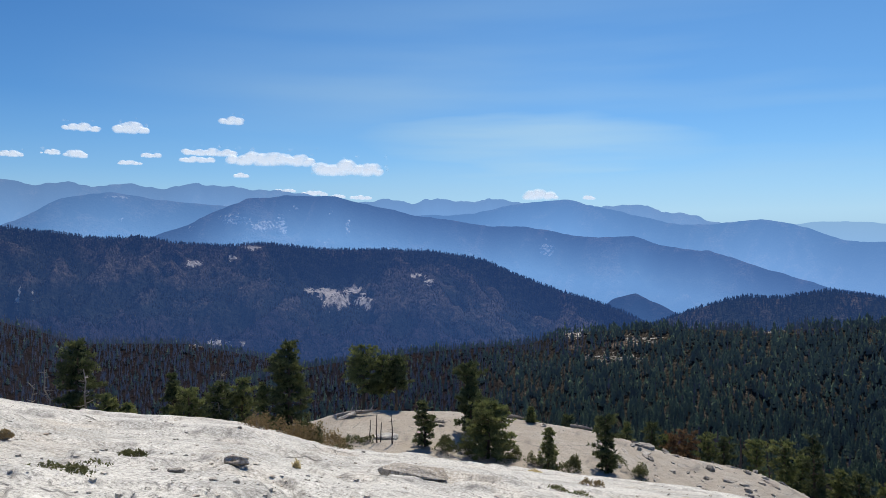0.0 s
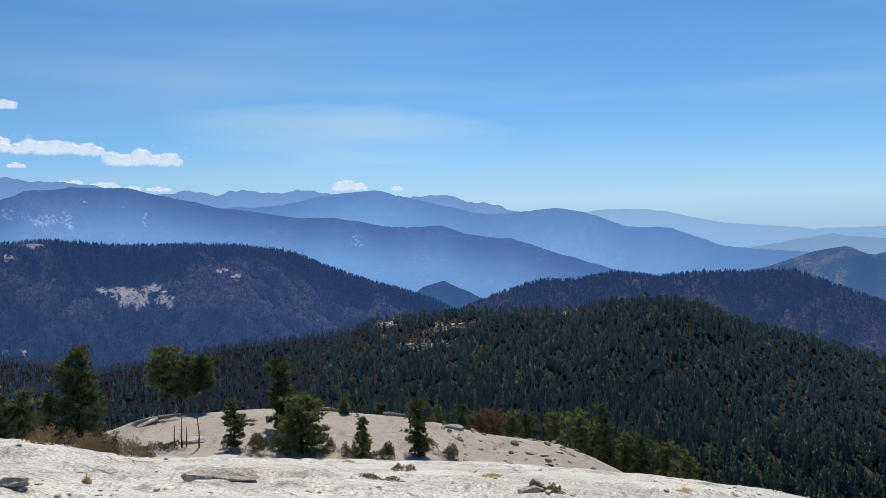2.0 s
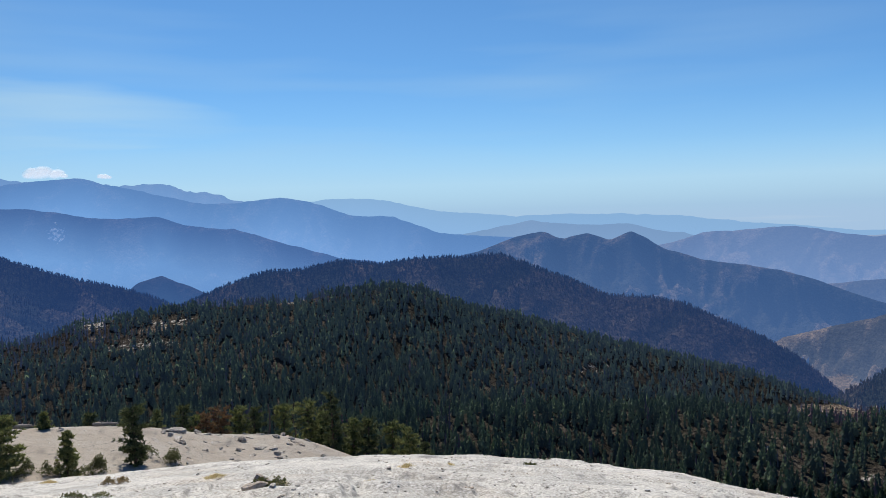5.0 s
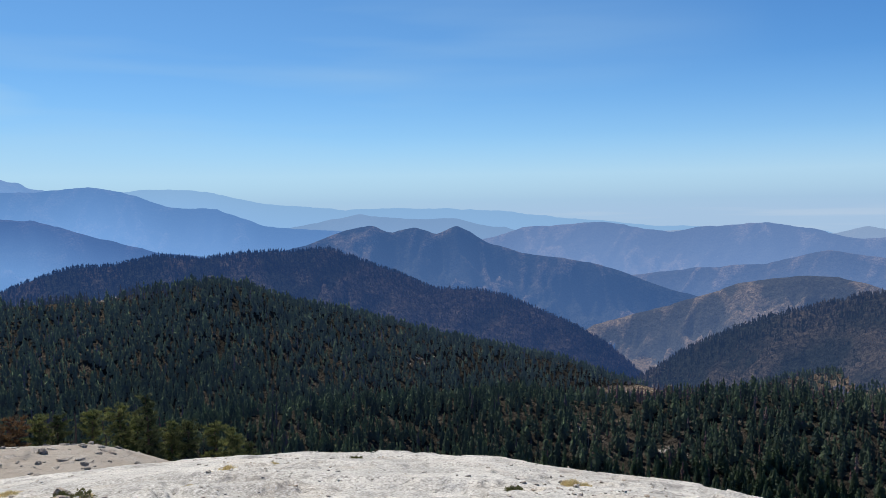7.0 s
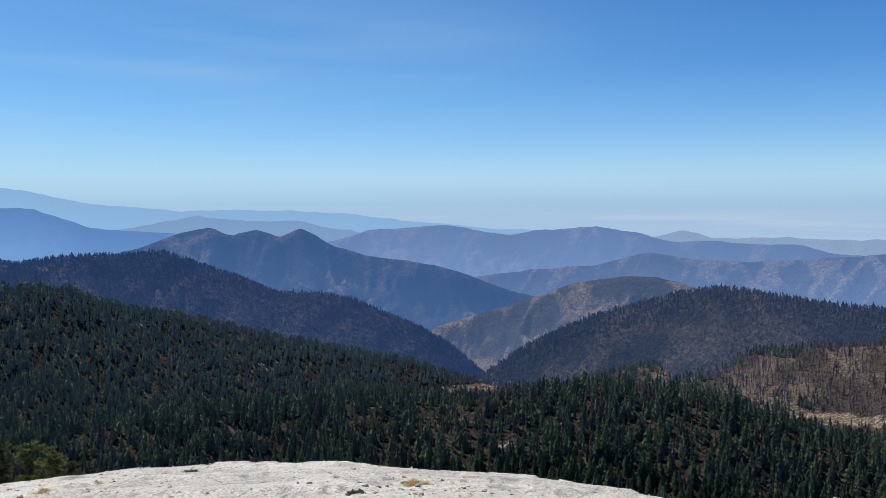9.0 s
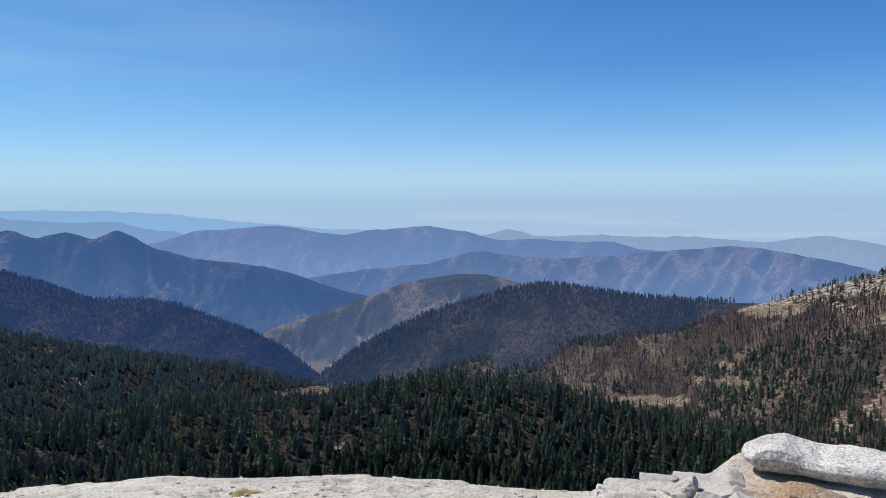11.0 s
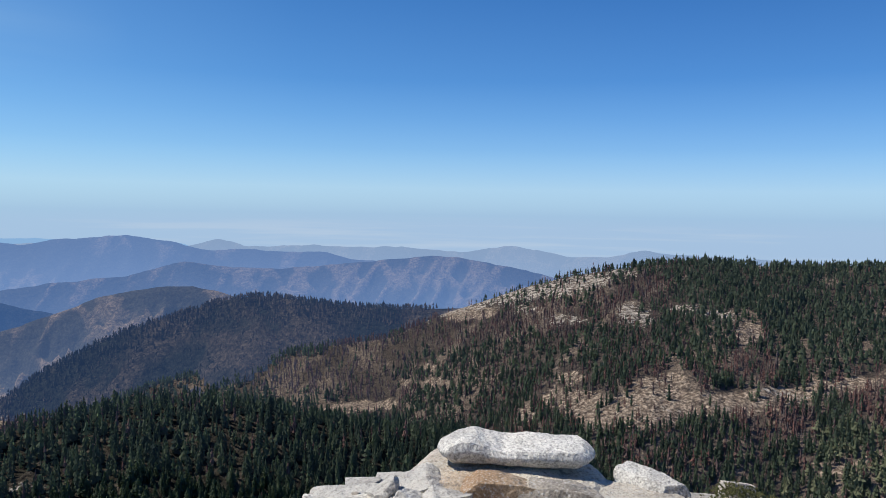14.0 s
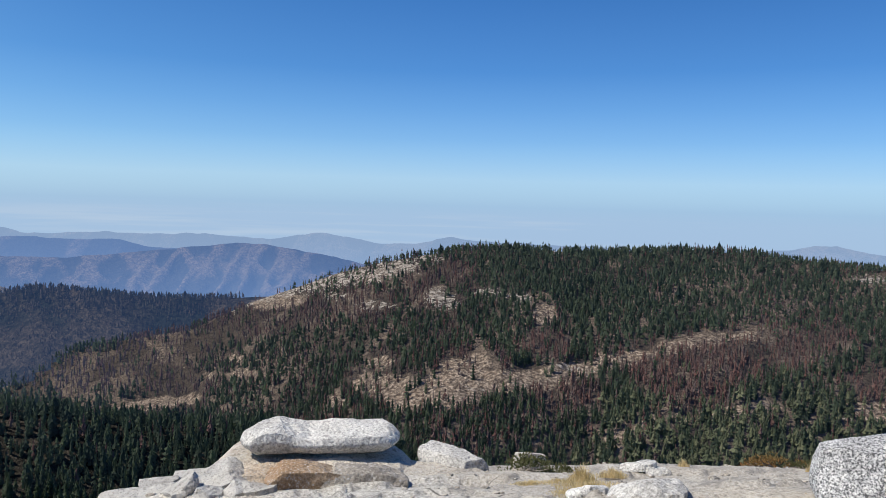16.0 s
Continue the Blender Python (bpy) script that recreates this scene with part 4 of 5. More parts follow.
az, rho, h, layer, carve = sow(1300, 2560, 6.8, 3, True)
wx, wy = -rho * np.sin(np.radians(az)), rho * np.cos(np.radians(az))
el = np.degrees(np.arctan2(h, rho))
for name in ("far_spur", "dark_ridge", "dome_ridge"):
    tall = np.clip(rng.normal(8.5 if name == "far_spur" else 8.0, 2.8, len(az)), 2.5, 17)
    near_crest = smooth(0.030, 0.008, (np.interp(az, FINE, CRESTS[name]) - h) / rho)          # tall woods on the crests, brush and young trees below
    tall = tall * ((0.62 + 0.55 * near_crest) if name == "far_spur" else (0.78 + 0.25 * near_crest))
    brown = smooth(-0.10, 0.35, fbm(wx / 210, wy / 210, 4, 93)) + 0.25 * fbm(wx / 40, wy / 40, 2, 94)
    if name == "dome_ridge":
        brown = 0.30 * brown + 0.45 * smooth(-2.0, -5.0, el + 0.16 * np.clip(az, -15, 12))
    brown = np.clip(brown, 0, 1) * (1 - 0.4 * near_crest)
    keep = (layer == RIDGE_NO[name]) & seen(az, rho, h, tall) & (rng.uniform(0, 1, len(az)) < 0.97 - (1 - near_crest) * (0.20 * smooth(-0.1, 0.4, fbm(wx / 130, wy / 130, 4, 91)) + 0.30 * smooth(0.45, 0.12, carve)) - 1.5 * bare_rock(az, el))
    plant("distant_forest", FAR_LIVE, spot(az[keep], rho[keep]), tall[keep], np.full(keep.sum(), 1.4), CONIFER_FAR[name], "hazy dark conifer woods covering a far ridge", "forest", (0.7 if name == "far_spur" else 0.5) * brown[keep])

BARK = foliage("conifer_bark", (0.10, 0.070, 0.050), (0.16, 0.12, 0.09))


def part(name, me, parent, label=""):
    ob = new(name, me)
    ob.parent = parent
    return tagged(ob, label) if label else ob


conifers = []
for k in range(5):
    tv, tf = spire(13, 7, 200 + k, (0.17, 0.19, 0.21, 0.18, 0.23)[k], 0.4)
    sv, sf = bare_tree(220 + k, 3)
    root = new("conifer")
    part("crown", mesh_from("conifer_crown", tv, tf, NEEDLES, False, {"tint": np.full(len(tv), 0.15 + 0.18 * k)}), root)
    part("trunk", mesh_from("conifer_trunk", sv * (1, 1, 0.9), sf, BARK, False, {"tint": np.full(len(sv), 0.4)}), root)
    tagged(root, "tall dark green conifer in the forest below the summit", "tree", "forest conifers")
    conifers.append(root)
for k, (p, tall, wide) in enumerate(near_list):
    m = Matrix.LocRotScale(Vector(p) - Vector((0, 0, 0.4)), Euler((0, 0, rng.uniform(0, 6.28))), Vector((1, 1, 1)))
    ob = conifers[k] if k < 5 else copy_thing(conifers[k % 5], m)
    ob.matrix_basis = m
    ob.scale = (tall * wide, tall * wide, tall)

# ---------------------------------------------------------------- pines, shrubs, grass, stones: how each is made
PINE_NEEDLES = foliage("pine_needles", (0.052, 0.070, 0.026), (0.30, 0.30, 0.125), thin=0.15)
DRY_NEEDLES = foliage("rusty_needles", (0.14, 0.080, 0.046), (0.22, 0.135, 0.08), thin=0.2)
OLIVE = foliage("olive_leaves", (0.085, 0.092, 0.040), (0.16, 0.145, 0.065), thin=0.2)
BROWN_LEAF = foliage("dry_brown_leaves", (0.20, 0.135, 0.075), (0.30, 0.22, 0.12), thin=0.2)
RUST_LEAF = foliage("rust_leaves", (0.26, 0.13, 0.05), (0.19, 0.17, 0.07), thin=0.2)
STRAW = foliage("dry_grass_blades", (0.48, 0.36, 0.19), (0.62, 0.50, 0.30), thin=0.2)
GREY_WOOD = foliage("weathered_wood", (0.26, 0.22, 0.18), (0.36, 0.32, 0.27))
CHARRED = foliage("black_wood", (0.06, 0.05, 0.045), (0.12, 0.10, 0.09))


class Soup:
    """Gathers triangles, with a tint for each."""

    def __init__(self, seed):
        self.r, self.v, self.f, self.t, self.n = np.random.default_rng(seed), [], [], [], 0

    def tris(self, corners, tint):
        corners = np.asarray(corners, float).reshape(-1, 3, 3)
        k = len(corners)
        self.v.append(corners.reshape(-1, 3))
        self.f.append(np.arange(self.n, self.n + 3 * k).reshape(-1, 3))
        self.t.append(np.repeat(np.broadcast_to(tint, k), 3))
        self.n += 3 * k

    def tube(self, pts, radii, sides, tint=0.5):
        pts = np.asarray(pts, float)
        rings = []
        for k, (p, q) in enumerate(zip(pts, radii)):
            d = pts[min(k + 1, len(pts) - 1)] - pts[max(k - 1, 0)]
            d = d / (np.linalg.norm(d) + 1e-9)
            u = np.cross(d, (0.31, 0.72, 0.2) if abs(d[2]) > 0.7 else (0, 0, 1))
            u = u / np.linalg.norm(u)
            w_ = np.cross(d, u)
            a = np.arange(sides) * 2 * np.pi / sides
            rings.append(p + q * (np.cos(a)[:, None] * u + np.sin(a)[:, None] * w_))
        out = []
        for a, b in zip(rings, rings[1:]):
            a2, b2 = np.roll(a, -1, 0), np.roll(b, -1, 0)
            out += [np.stack([a, a2, b2], 1), np.stack([a, b2, b], 1)]
        self.tris(np.concatenate(out), tint)

    def tufts(self, centres, dirs, length, width, count, spread, tint):
        """Bunches of needles: blades that fan out round a direction."""
        centres, dirs = np.asarray(centres, float), np.asarray(dirs, float)
        n = len(centres)
        d = dirs[:, None] + self.r.normal(0, spread, (n, count, 3))
        d = d / np.linalg.norm(d, axis=2, keepdims=True)
        side = np.cross(d, self.r.normal(0, 1, (n, count, 3)))
        side = side / (np.linalg.norm(side, axis=2, keepdims=True) + 1e-9)
        ln = length * self.r.uniform(0.6, 1.25, (n, count, 1))
        c = centres[:, None] + self.r.normal(0, 0.12 * length, (n, count, 3))
        tri = np.stack([c - side * width * 0.5, c + side * width * 0.5, c + d * ln], 2)
        t = np.repeat(np.broadcast_to(tint, n), count) + self.r.normal(0, 0.12, n * count)
        self.tris(tri.reshape(-1, 3, 3), np.clip(t, 0, 1))

    def mesh(self, name, mat):
        return mesh_from(name, np.concatenate(self.v), np.concatenate(self.f), mat, False, {"tint": np.concatenate(self.t)})


def ground_pose(az, rho, sink=0.0, turn=0.0, scale=1.0, flat=False):
    p = rest(np.float64(az), np.float64(rho))
    turn = Euler((0, 0, turn)).to_quaternion()
    return Matrix.LocRotScale(Vector(p) - Vector((0, 0, sink)), lie(az, rho) @ turn if flat else turn, Vector((scale,) * 3))


def crown_width(style, f):
    if style == "fir":
        return 0.12 + 0.95 * (1 - f) ** 0.8
    if style == "round":
        return math.sqrt(max(0.04, 1 - ((f - 0.42) / 0.62) ** 2))
    if style == "bush":
        return math.sqrt(max(0.05, 1 - f ** 2.2))
    return 0.35 + 0.65 * math.sqrt(max(0.03, 1 - ((f - 0.35) / 0.68) ** 2))       # ragged


def pine(az, rho, tall, wide, style, seed, label, bare_below=0.12, lush=1.0, mat=None, lean=0.03, dead_top=0.0, bark=None):
    """A pine of its own: trunk with limbs, and a crown of needle bunches."""
    wood, green = Soup(seed), Soup(seed + 500)
    r = wood.r
    bend = r.normal(0, lean, 2) * tall
    way = lambda f: np.array([bend[0] * f * f, bend[1] * f * f, tall * f])
    wood.tube([way(f) for f in (0, 0.25, 0.5, 0.75, 1.0)], [0.028 * tall * (1 - 0.93 * f) + 0.008 for f in (0, 0.25, 0.5, 0.75, 1.0)], 7, 0.4)
    levels = int(9 + 2.6 * tall * lush)
    for k in range(levels):
        f = bare_below + (1 - bare_below) * (k + r.uniform(0, 0.9)) / levels
        g = (f - bare_below) / (1 - bare_below)
        reach = 0.5 * wide * crown_width(style, g) * r.uniform(*((0.40, 1.2) if style == "ragged" else (0.65, 1.12)))
        for b in range(int(r.integers(5, 8))):
            a = r.uniform(0, 2 * math.pi)
            q = reach * r.uniform(0.6, 1.1)
            rise = (0.25 if style == "fir" else 0.45) * q * (g - 0.25) + r.normal(0, 0.05) * q
            p0 = way(f)
            p1 = p0 + np.array([math.cos(a) * q, math.sin(a) * q, rise])
            mid = 0.5 * (p0 + p1) + np.array([0, 0, -0.06 * q])
            wood.tube([p0, mid, p1], [0.006 * tall * (1 - f) + 0.008, 0.006 + 0.003 * tall * (1 - f), 0.003], 3, 0.5)
            if f > 1 - dead_top:
                continue
            m = max(3, int(q / 0.10 * lush))
            s = r.uniform(0.25, 1.0, m) ** 0.7
            c = p0 + (p1 - p0) * s[:, None] + r.normal(0, 0.04 + 0.04 * q, (m, 3)) * (1, 1, 0.45)
            d = (p1 - p0) / (np.linalg.norm(p1 - p0) + 1e-6) * 0.7 + np.array([0, 0, 0.6])
            green.tufts(c, np.repeat(d[None], m, 0), 0.16 + 0.012 * tall, 0.075, 9, 0.7, 0.25 + 0.5 * s * r.uniform(0.5, 1.2))
        # needles close to the stem fill the heart of the crown
        if f <= 1 - dead_top:
            c = way(f) + r.normal(0, 0.22 * reach + 0.03, (4, 3)) * (1, 1, 0.5)
            # their darkest tint puts the crown's inner shade into the colour
            green.tufts(c, r.normal(0, 0.5, (4, 3)) + (0, 0, 0.4), 0.22, 0.075, 10, 0.9, 0.05)
    root = new("pine")
    root.matrix_basis = ground_pose(az, rho, 0.06)
    part("trunk", wood.mesh("pine_trunk", bark or BARK), root)
    part("crown", green.mesh("pine_crown", mat or PINE_NEEDLES), root)
    return tagged(root, label, "pine tree", "pines on the dome")


def snag(az, rho, tall, seed, label, mat, limbs=10, crooked=0.05, wide=0.018):
    wood = Soup(seed)
    r = wood.r
    pts = [np.array([0, 0, 0.0])]
    for k in range(5):
        pts.append(pts[-1] + np.array([r.normal(0, crooked), r.normal(0, crooked), 0.2]) * tall * (1, 1, 1))
    wood.tube(pts, [wide * tall * (1 - 0.85 * k / 5) + 0.012 for k in range(6)], 6, 0.4)
    root = new("dead_snag", wood.mesh("snag_trunk", mat))
    root.matrix_basis = ground_pose(az, rho, 0.05, r.uniform(0, 6.28))
    for k in range(limbs):
        j = int(r.integers(1, 5))
        p0 = pts[j] + (pts[j + 1] - pts[j]) * r.uniform(0, 1)
        a, q = r.uniform(0, 6.28), tall * r.uniform(0.08, 0.26) * (1.2 - 0.17 * j)
        p1 = p0 + np.array([math.cos(a) * q, math.sin(a) * q, q * r.uniform(-0.1, 0.35)])
        limb = Soup(seed * 31 + k)
        limb.tube([p0, 0.5 * (p0 + p1) + (0, 0, -0.05 * q), p1], [0.006 * tall + 0.004, 0.004 * tall + 0.003, 0.003], 4, 0.6)
        bough = part("branch", limb.mesh("snag_branch", mat), root)
        twig, end = Soup(seed * 37 + k), p0 + 0.6 * (p1 - p0)
        twig.tube([end, end + np.array([-math.sin(a), math.cos(a), 0.5]) * 0.35 * q], [0.003 * tall + 0.002, 0.002], 3, 0.6)
        part("twig", twig.mesh("snag_twig", mat), bough)
    return tagged(root, label, "dead tree", "snags on the dome")


def shrub(az, rho, wide, tall, seed, label, mat, leaf=0.055, dense=1.0, deep=None, wood_mat=None):
    """A low mat or bush: thin stems under small leaves, lumpy on top."""
    stems, leaves = Soup(seed), Soup(seed + 900)
    r = stems.r
    leaf = 0.55 * leaf
    n = int(np.clip(420 * dense * wide * max(tall, 0.2) / (leaf / 0.055) ** 1.3, 300, 1500))
    lumps = r.uniform(-1, 1, (7, 2)) * (0.42 * wide, 0.42 * (deep or wide)) * 0.9
    high = r.uniform(0.55, 1.0, 7) * tall
    k = r.integers(0, 7, n)
    sp = 0.24 * wide
    xy = lumps[k] + r.normal(0, sp * 0.5, (n, 2))
    fall = np.exp(-((xy - lumps[k]) ** 2).sum(1) / (2 * (0.75 * sp) ** 2))
    z = high[k] * fall * r.uniform(0.45, 1.05, n) + 0.02
    c = np.column_stack([xy, z])
    leaves.tufts(c, r.normal(0, 0.6, (n, 3)) + (0, 0, 0.8), leaf * 1.6, leaf * 0.75, 5, 0.8, np.clip(z / tall, 0, 1) * 0.8)
    for j in range(16):
        i = int(r.integers(0, n))
        stems.tube([(xy[i, 0] * 0.04, xy[i, 1] * 0.04, 0), c[i] * (0.75, 0.75, 0.4), c[i] * (1, 1, 1.08)], [0.012, 0.008, 0.003], 4, 0.5)
    root = new("shrub", leaves.mesh("shrub_leaves", mat))
    root.matrix_basis = ground_pose(az, rho, 0.02, radians(az), 1.0, True)
    part("stems", stems.mesh("shrub_stems", wood_mat or GREY_WOOD), root)
    return tagged(root, label, "shrub", "shrubs on the dome")


def grass(az, rho, wide, tall, seed, label, mat, blades=0):
    g = Soup(seed)
    r = g.r
    blades = blades or int(np.clip(1700 * wide, 220, 1500))
    ring_, way_ = 0.5 * wide * r.uniform(0, 1, blades) ** 0.8, r.uniform(0, 6.28, blades)
    xy = np.column_stack([ring_ * np.cos(way_), ring_ * np.sin(way_)])
    base = np.column_stack([xy, np.zeros(blades)])
    a = r.uniform(0, 6.28, blades)
    out_ = np.column_stack([np.cos(a), np.sin(a), np.zeros(blades)])
    ln = tall * r.uniform(0.3, 1.15, blades) * (1.1 - 1.3 * ring_ / wide)
    tip = base + out_ * (ln * r.uniform(0.15, 0.6, blades))[:, None] + np.column_stack([np.zeros(blades)] * 2 + [ln])
    side = np.cross(out_, (0, 0, 1)) * 0.0035
    mid = base + (tip - base) * (0.35, 0.35, 0.6)
    t = r.uniform(0, 1, blades)
    g.tris(np.stack([base - side, base + side, mid + side * 0.8], 1), t)
    g.tris(np.stack([base - side, mid + side * 0.8, mid - side * 0.8], 1), t)
    g.tris(np.stack([mid - side * 0.8, mid + side * 0.8, tip], 1), t)
    ob = new("grass_tuft", g.mesh("grass_blades", mat))
    ob.matrix_basis = ground_pose(az, rho, 0.02, radians(az), 1.0, True)
    return tagged(ob, label, "grass", "grass tufts on the rock")


def rock_mesh(name, size, seed, mat, cuts=10, square=0.55, rough=0.06, planes=5, hump=None, undercut=0.0, crisp=True):
    """A boulder: a block rounded, split along a few planes and roughened. Its base is at z = 0."""
    r = random.Random(seed)
    bm = bmesh.new()
    bmesh.ops.create_cube(bm, size=2.0)
    bmesh.ops.subdivide_edges(bm, edges=bm.edges[:], cuts=cuts, use_grid_fill=True)
    split = []
    for k in range(planes):
        n = Vector((r.gauss(0, 1), r.gauss(0, 1), r.gauss(0, 0.7))).normalized()
        split.append((n, r.uniform(0.74, 0.98)))
    off = Vector((seed * 3.7, seed * 1.3, seed * 0.7))
    for v in bm.verts:
        p = v.co.copy()
        ball = p.normalized()
        p = ball.lerp(p, square)
        for n, d in split:
            over = p.dot(n) - d
            if over > 0:
                p -= n * over * 0.96
        q = Vector((p.x * size[0], p.y * size[1], p.z * size[2])) * 0.5
        if hump:
            x = p.x
            q.z += hump[1] * size[2] * math.exp(-((x - hump[0]) / 0.20) ** 2) * (0.5 + 0.5 * p.z)
            q.z -= 0.10 * size[2] * math.exp(-((x - hump[0] - 0.45) / 0.16) ** 2) * (0.5 + 0.5 * p.z)
        if undercut and p.z < 0.2:
            q.y *= 1 - undercut * (0.2 - p.z)
        s = max(size)
        d = noise.fractal(q * (2.2 / s) + off, 0.9, 2.1, 5) * rough * s + noise.noise(q * 9 + off) * 0.012
        q += ball * d
        v.co = q + Vector((0, 0, size[2] * 0.5))
    for f in bm.faces:
        f.smooth = True
    me = bpy.data.meshes.new(name)
    bm.to_mesh(me)
    bm.free()
    if crisp:
        me.set_sharp_from_angle(angle=0.5)
    me.materials.append(mat)
    return me


def boulder(name, az, rho, size, seed, mat, label, turn=0.0, tilt=(0, 0), lift=0.0, group="", level=True, **kw):
    """A rock; its length lies across the line of sight when turn is 0."""
    ob = new(name, rock_mesh(name, size, seed, mat, **kw))
    p = rest(np.float64(az), np.float64(rho))
    ob.matrix_basis = Matrix.LocRotScale(Vector(p) + Vector((0, 0, lift)), lie(az, rho) @ Euler((radians(tilt[0]), radians(tilt[1]), radians(az + turn))).to_quaternion() if level else Euler((radians(tilt[0]), radians(tilt[1]), radians(az + turn))).to_quaternion(), None)
    return tagged(ob, label, "rock", group)


# ---------------------------------------------------------------- trees along the far side of the dome
DARKP = foliage("shaded_pine_needles", (0.026, 0.038, 0.018), (0.19, 0.20, 0.09), thin=0.12)
pine(26.2, 42, 4.4, 2.4, "ragged", 1, "dark green pine with dead grey lower limbs", 0.15, 1.1, DARKP)
snag(27.9, 40.5, 2.7, 2, "bleached bare snag with forked branches beside a pine", GREY_WOOD, 14)
snag(25.4, 41.3, 3.2, 54, "bleached dead limbs standing against a dark pine", GREY_WOOD, 16)
snag(29.2, 41, 1.9, 3, "small bleached snag leaning at the edge", GREY_WOOD, 9)
pine(19.9, 42, 3.3, 2.0, "fir", 4, "young green fir with a pointed top", 0.03, 1.1, DARKP)
pine(18.8, 41, 2.4, 1.9, "ragged", 5, "bushy bright green pine sapling", 0.03, 1.0)
pine(16.8, 42, 3.6, 1.9, "ragged", 6, "dark pine with a dead bleached top", 0.04, 1.0, DARKP, dead_top=0.14, bark=GREY_WOOD)
pine(15.1, 42.5, 3.4, 1.7, "ragged", 7, "slender green pine with open branches", 0.16, 0.9)
pine(13.4, 43.5, 3.5, 1.6, "fir", 8, "green fir beside a taller dark fir", 0.04, 1.0)
pine(11.6, 44, 6.3, 2.7, "round", 9, "tall dense dark green fir on the dome", 0.05, 1.3, DARKP)
pine(24.2, 40, 1.7, 1.3, "bush", 10, "small bright green pine sapling", 0.02, 0.9)
pine(23.0, 40, 1.3, 1.2, "bush", 11, "low bright green pine sapling", 0.02, 0.9)
pine(6.1, 52.4, 4.7, 3.0, "round", 12, "umbrella-shaped pine with a bare lower trunk", 0.36, 0.8, PINE_NEEDLES)
pine(4.9, 52.6, 4.2, 2.3, "round", 13, "rounded pine in a clump on the slab", 0.36, 0.8, PINE_NEEDLES)
pine(3.6, 52.0, 3.9, 2.2, "round", 14, "leaning pine with a bare lower trunk", 0.46, 0.9, DARKP)
pine(1.4, 42.4, 2.7, 1.25, "ragged", 15, "slim young pine on the granite slab", 0.05, 0.7, DARKP)
pine(-2.1, 45.5, 4.2, 2.2, "ragged", 16, "green pine behind a bushy pine", 0.05, 1.2, DARKP)
pine(-3.5, 41.6, 3.1, 3.4, "bush", 17, "broad bushy green pine at the foot of the slab", 0.02, 1.5)
pine(-8.1, 41.4, 2.3, 1.3, "fir", 18, "small bright green pine on the rock", 0.03, 0.9)
pine(-12.4, 43.0, 3.1, 1.7, "ragged", 19, "dark compact pine on reddish soil", 0.03, 1.1, DARKP)
pine(-6.8, 50.1, 1.0, 0.8, "fir", 20, "tiny fir on the crest of the slab", 0.03, 0.8)
for k, (az, rho, tall, wide, style) in enumerate(((-15.6, 62, 4.6, 2.0, "ragged"), (-16.6, 63, 4.2, 2.2, "ragged"), (-19.6, 63, 5.0, 2.4, "round"), (-20.7, 62, 4.8, 2.0, "ragged"), (-22.9, 62, 5.0, 2.6, "round"),
                                                 (-24.8, 57, 4.1, 2.4, "ragged"), (-26.6, 55, 4.8, 2.2, "ragged"), (-25.8, 58, 4.0, 2.0, "round"), (-28.1, 56, 3.6, 2.3, "bush"), (-29.3, 55, 3.8, 2.2, "ragged"),
                                                 (-31.2, 55, 4.3, 2.0, "ragged"), (-32.5, 53, 3.9, 2.3, "bush"), (-33.6, 54, 3.3, 2.0, "bush"), (-13.9, 60, 3.6, 1.8, "fir"), (-11.8, 58, 2.9, 1.5, "fir"), (-9.6, 57, 2.4, 1.6, "bush"))):
    pine(az, rho, tall, wide, style, 30 + k, "yellowish green pine at the rim of the dome" if k % 3 else "dark green pine at the rim of the dome", 0.16 if k % 2 else 0.08, 0.8, PINE_NEEDLES if k % 3 else DARKP)
pine(-18.1, 63, 4.8, 2.6, "ragged", 50, "rust-red dead pine among green pines", 0.08, 0.8, DRY_NEEDLES)
pine(-17.3, 62, 4.2, 2.2, "ragged", 51, "browning dead pine at the rim", 0.08, 0.6, DRY_NEEDLES)
snag(-21.9, 60, 4.4, 52, "dead brown trunk with broken limbs", CHARRED, 8, 0.02, 0.035)
snag(-23.7, 60, 4.0, 53, "thin dark dead trunk", CHARRED, 6, 0.02)
for k, (az, rho, tall) in enumerate(((5.6, 43.2, 1.3), (5.1, 43.0, 1.7), (4.8, 43.1, 1.2), (3.9, 42.8, 1.8))):
    snag(az, rho, tall, 60 + k, "thin charred dead stem on the slab", CHARRED, 5, 0.012, 0.022)

def fallen_log(az, rho, length, thick, turn, seed, label):
    """A dead trunk lying on the rock, bent and broken, with stubs of limbs."""
    wood = Soup(seed)
    r = wood.r
    pts = [np.array([length * (f - 0.5), r.normal(0, 0.03) * length, thick * 0.7 + 0.02 * length * math.sin(3 * f)]) for f in np.linspace(0, 1, 7)]
    wood.tube(pts, [thick * q for q in (0.5, 0.62, 0.6, 0.52, 0.44, 0.3, 0.1)], 8, 0.4)
    ob = new("fallen_log", wood.mesh("log_trunk", GREY_WOOD))
    ob.matrix_basis = Matrix.LocRotScale(Vector(rest(np.float64(az), np.float64(rho))), lie(az, rho) @ Euler((0, 0, radians(az + turn))).to_quaternion(), None)
    for k in range(5):
        p0 = pts[1 + k]
        limb = Soup(seed * 13 + k)
        limb.tube([p0, p0 + np.array([r.normal(0, 0.2), r.normal(0, 0.35), r.uniform(0.2, 0.5)]) * 0.35 * length], [0.25 * thick, 0.02], 4, 0.6)
        part("branch", limb.mesh("log_branch", GREY_WOOD), ob)
    return tagged(ob, label, "log", "fallen logs on the dome")


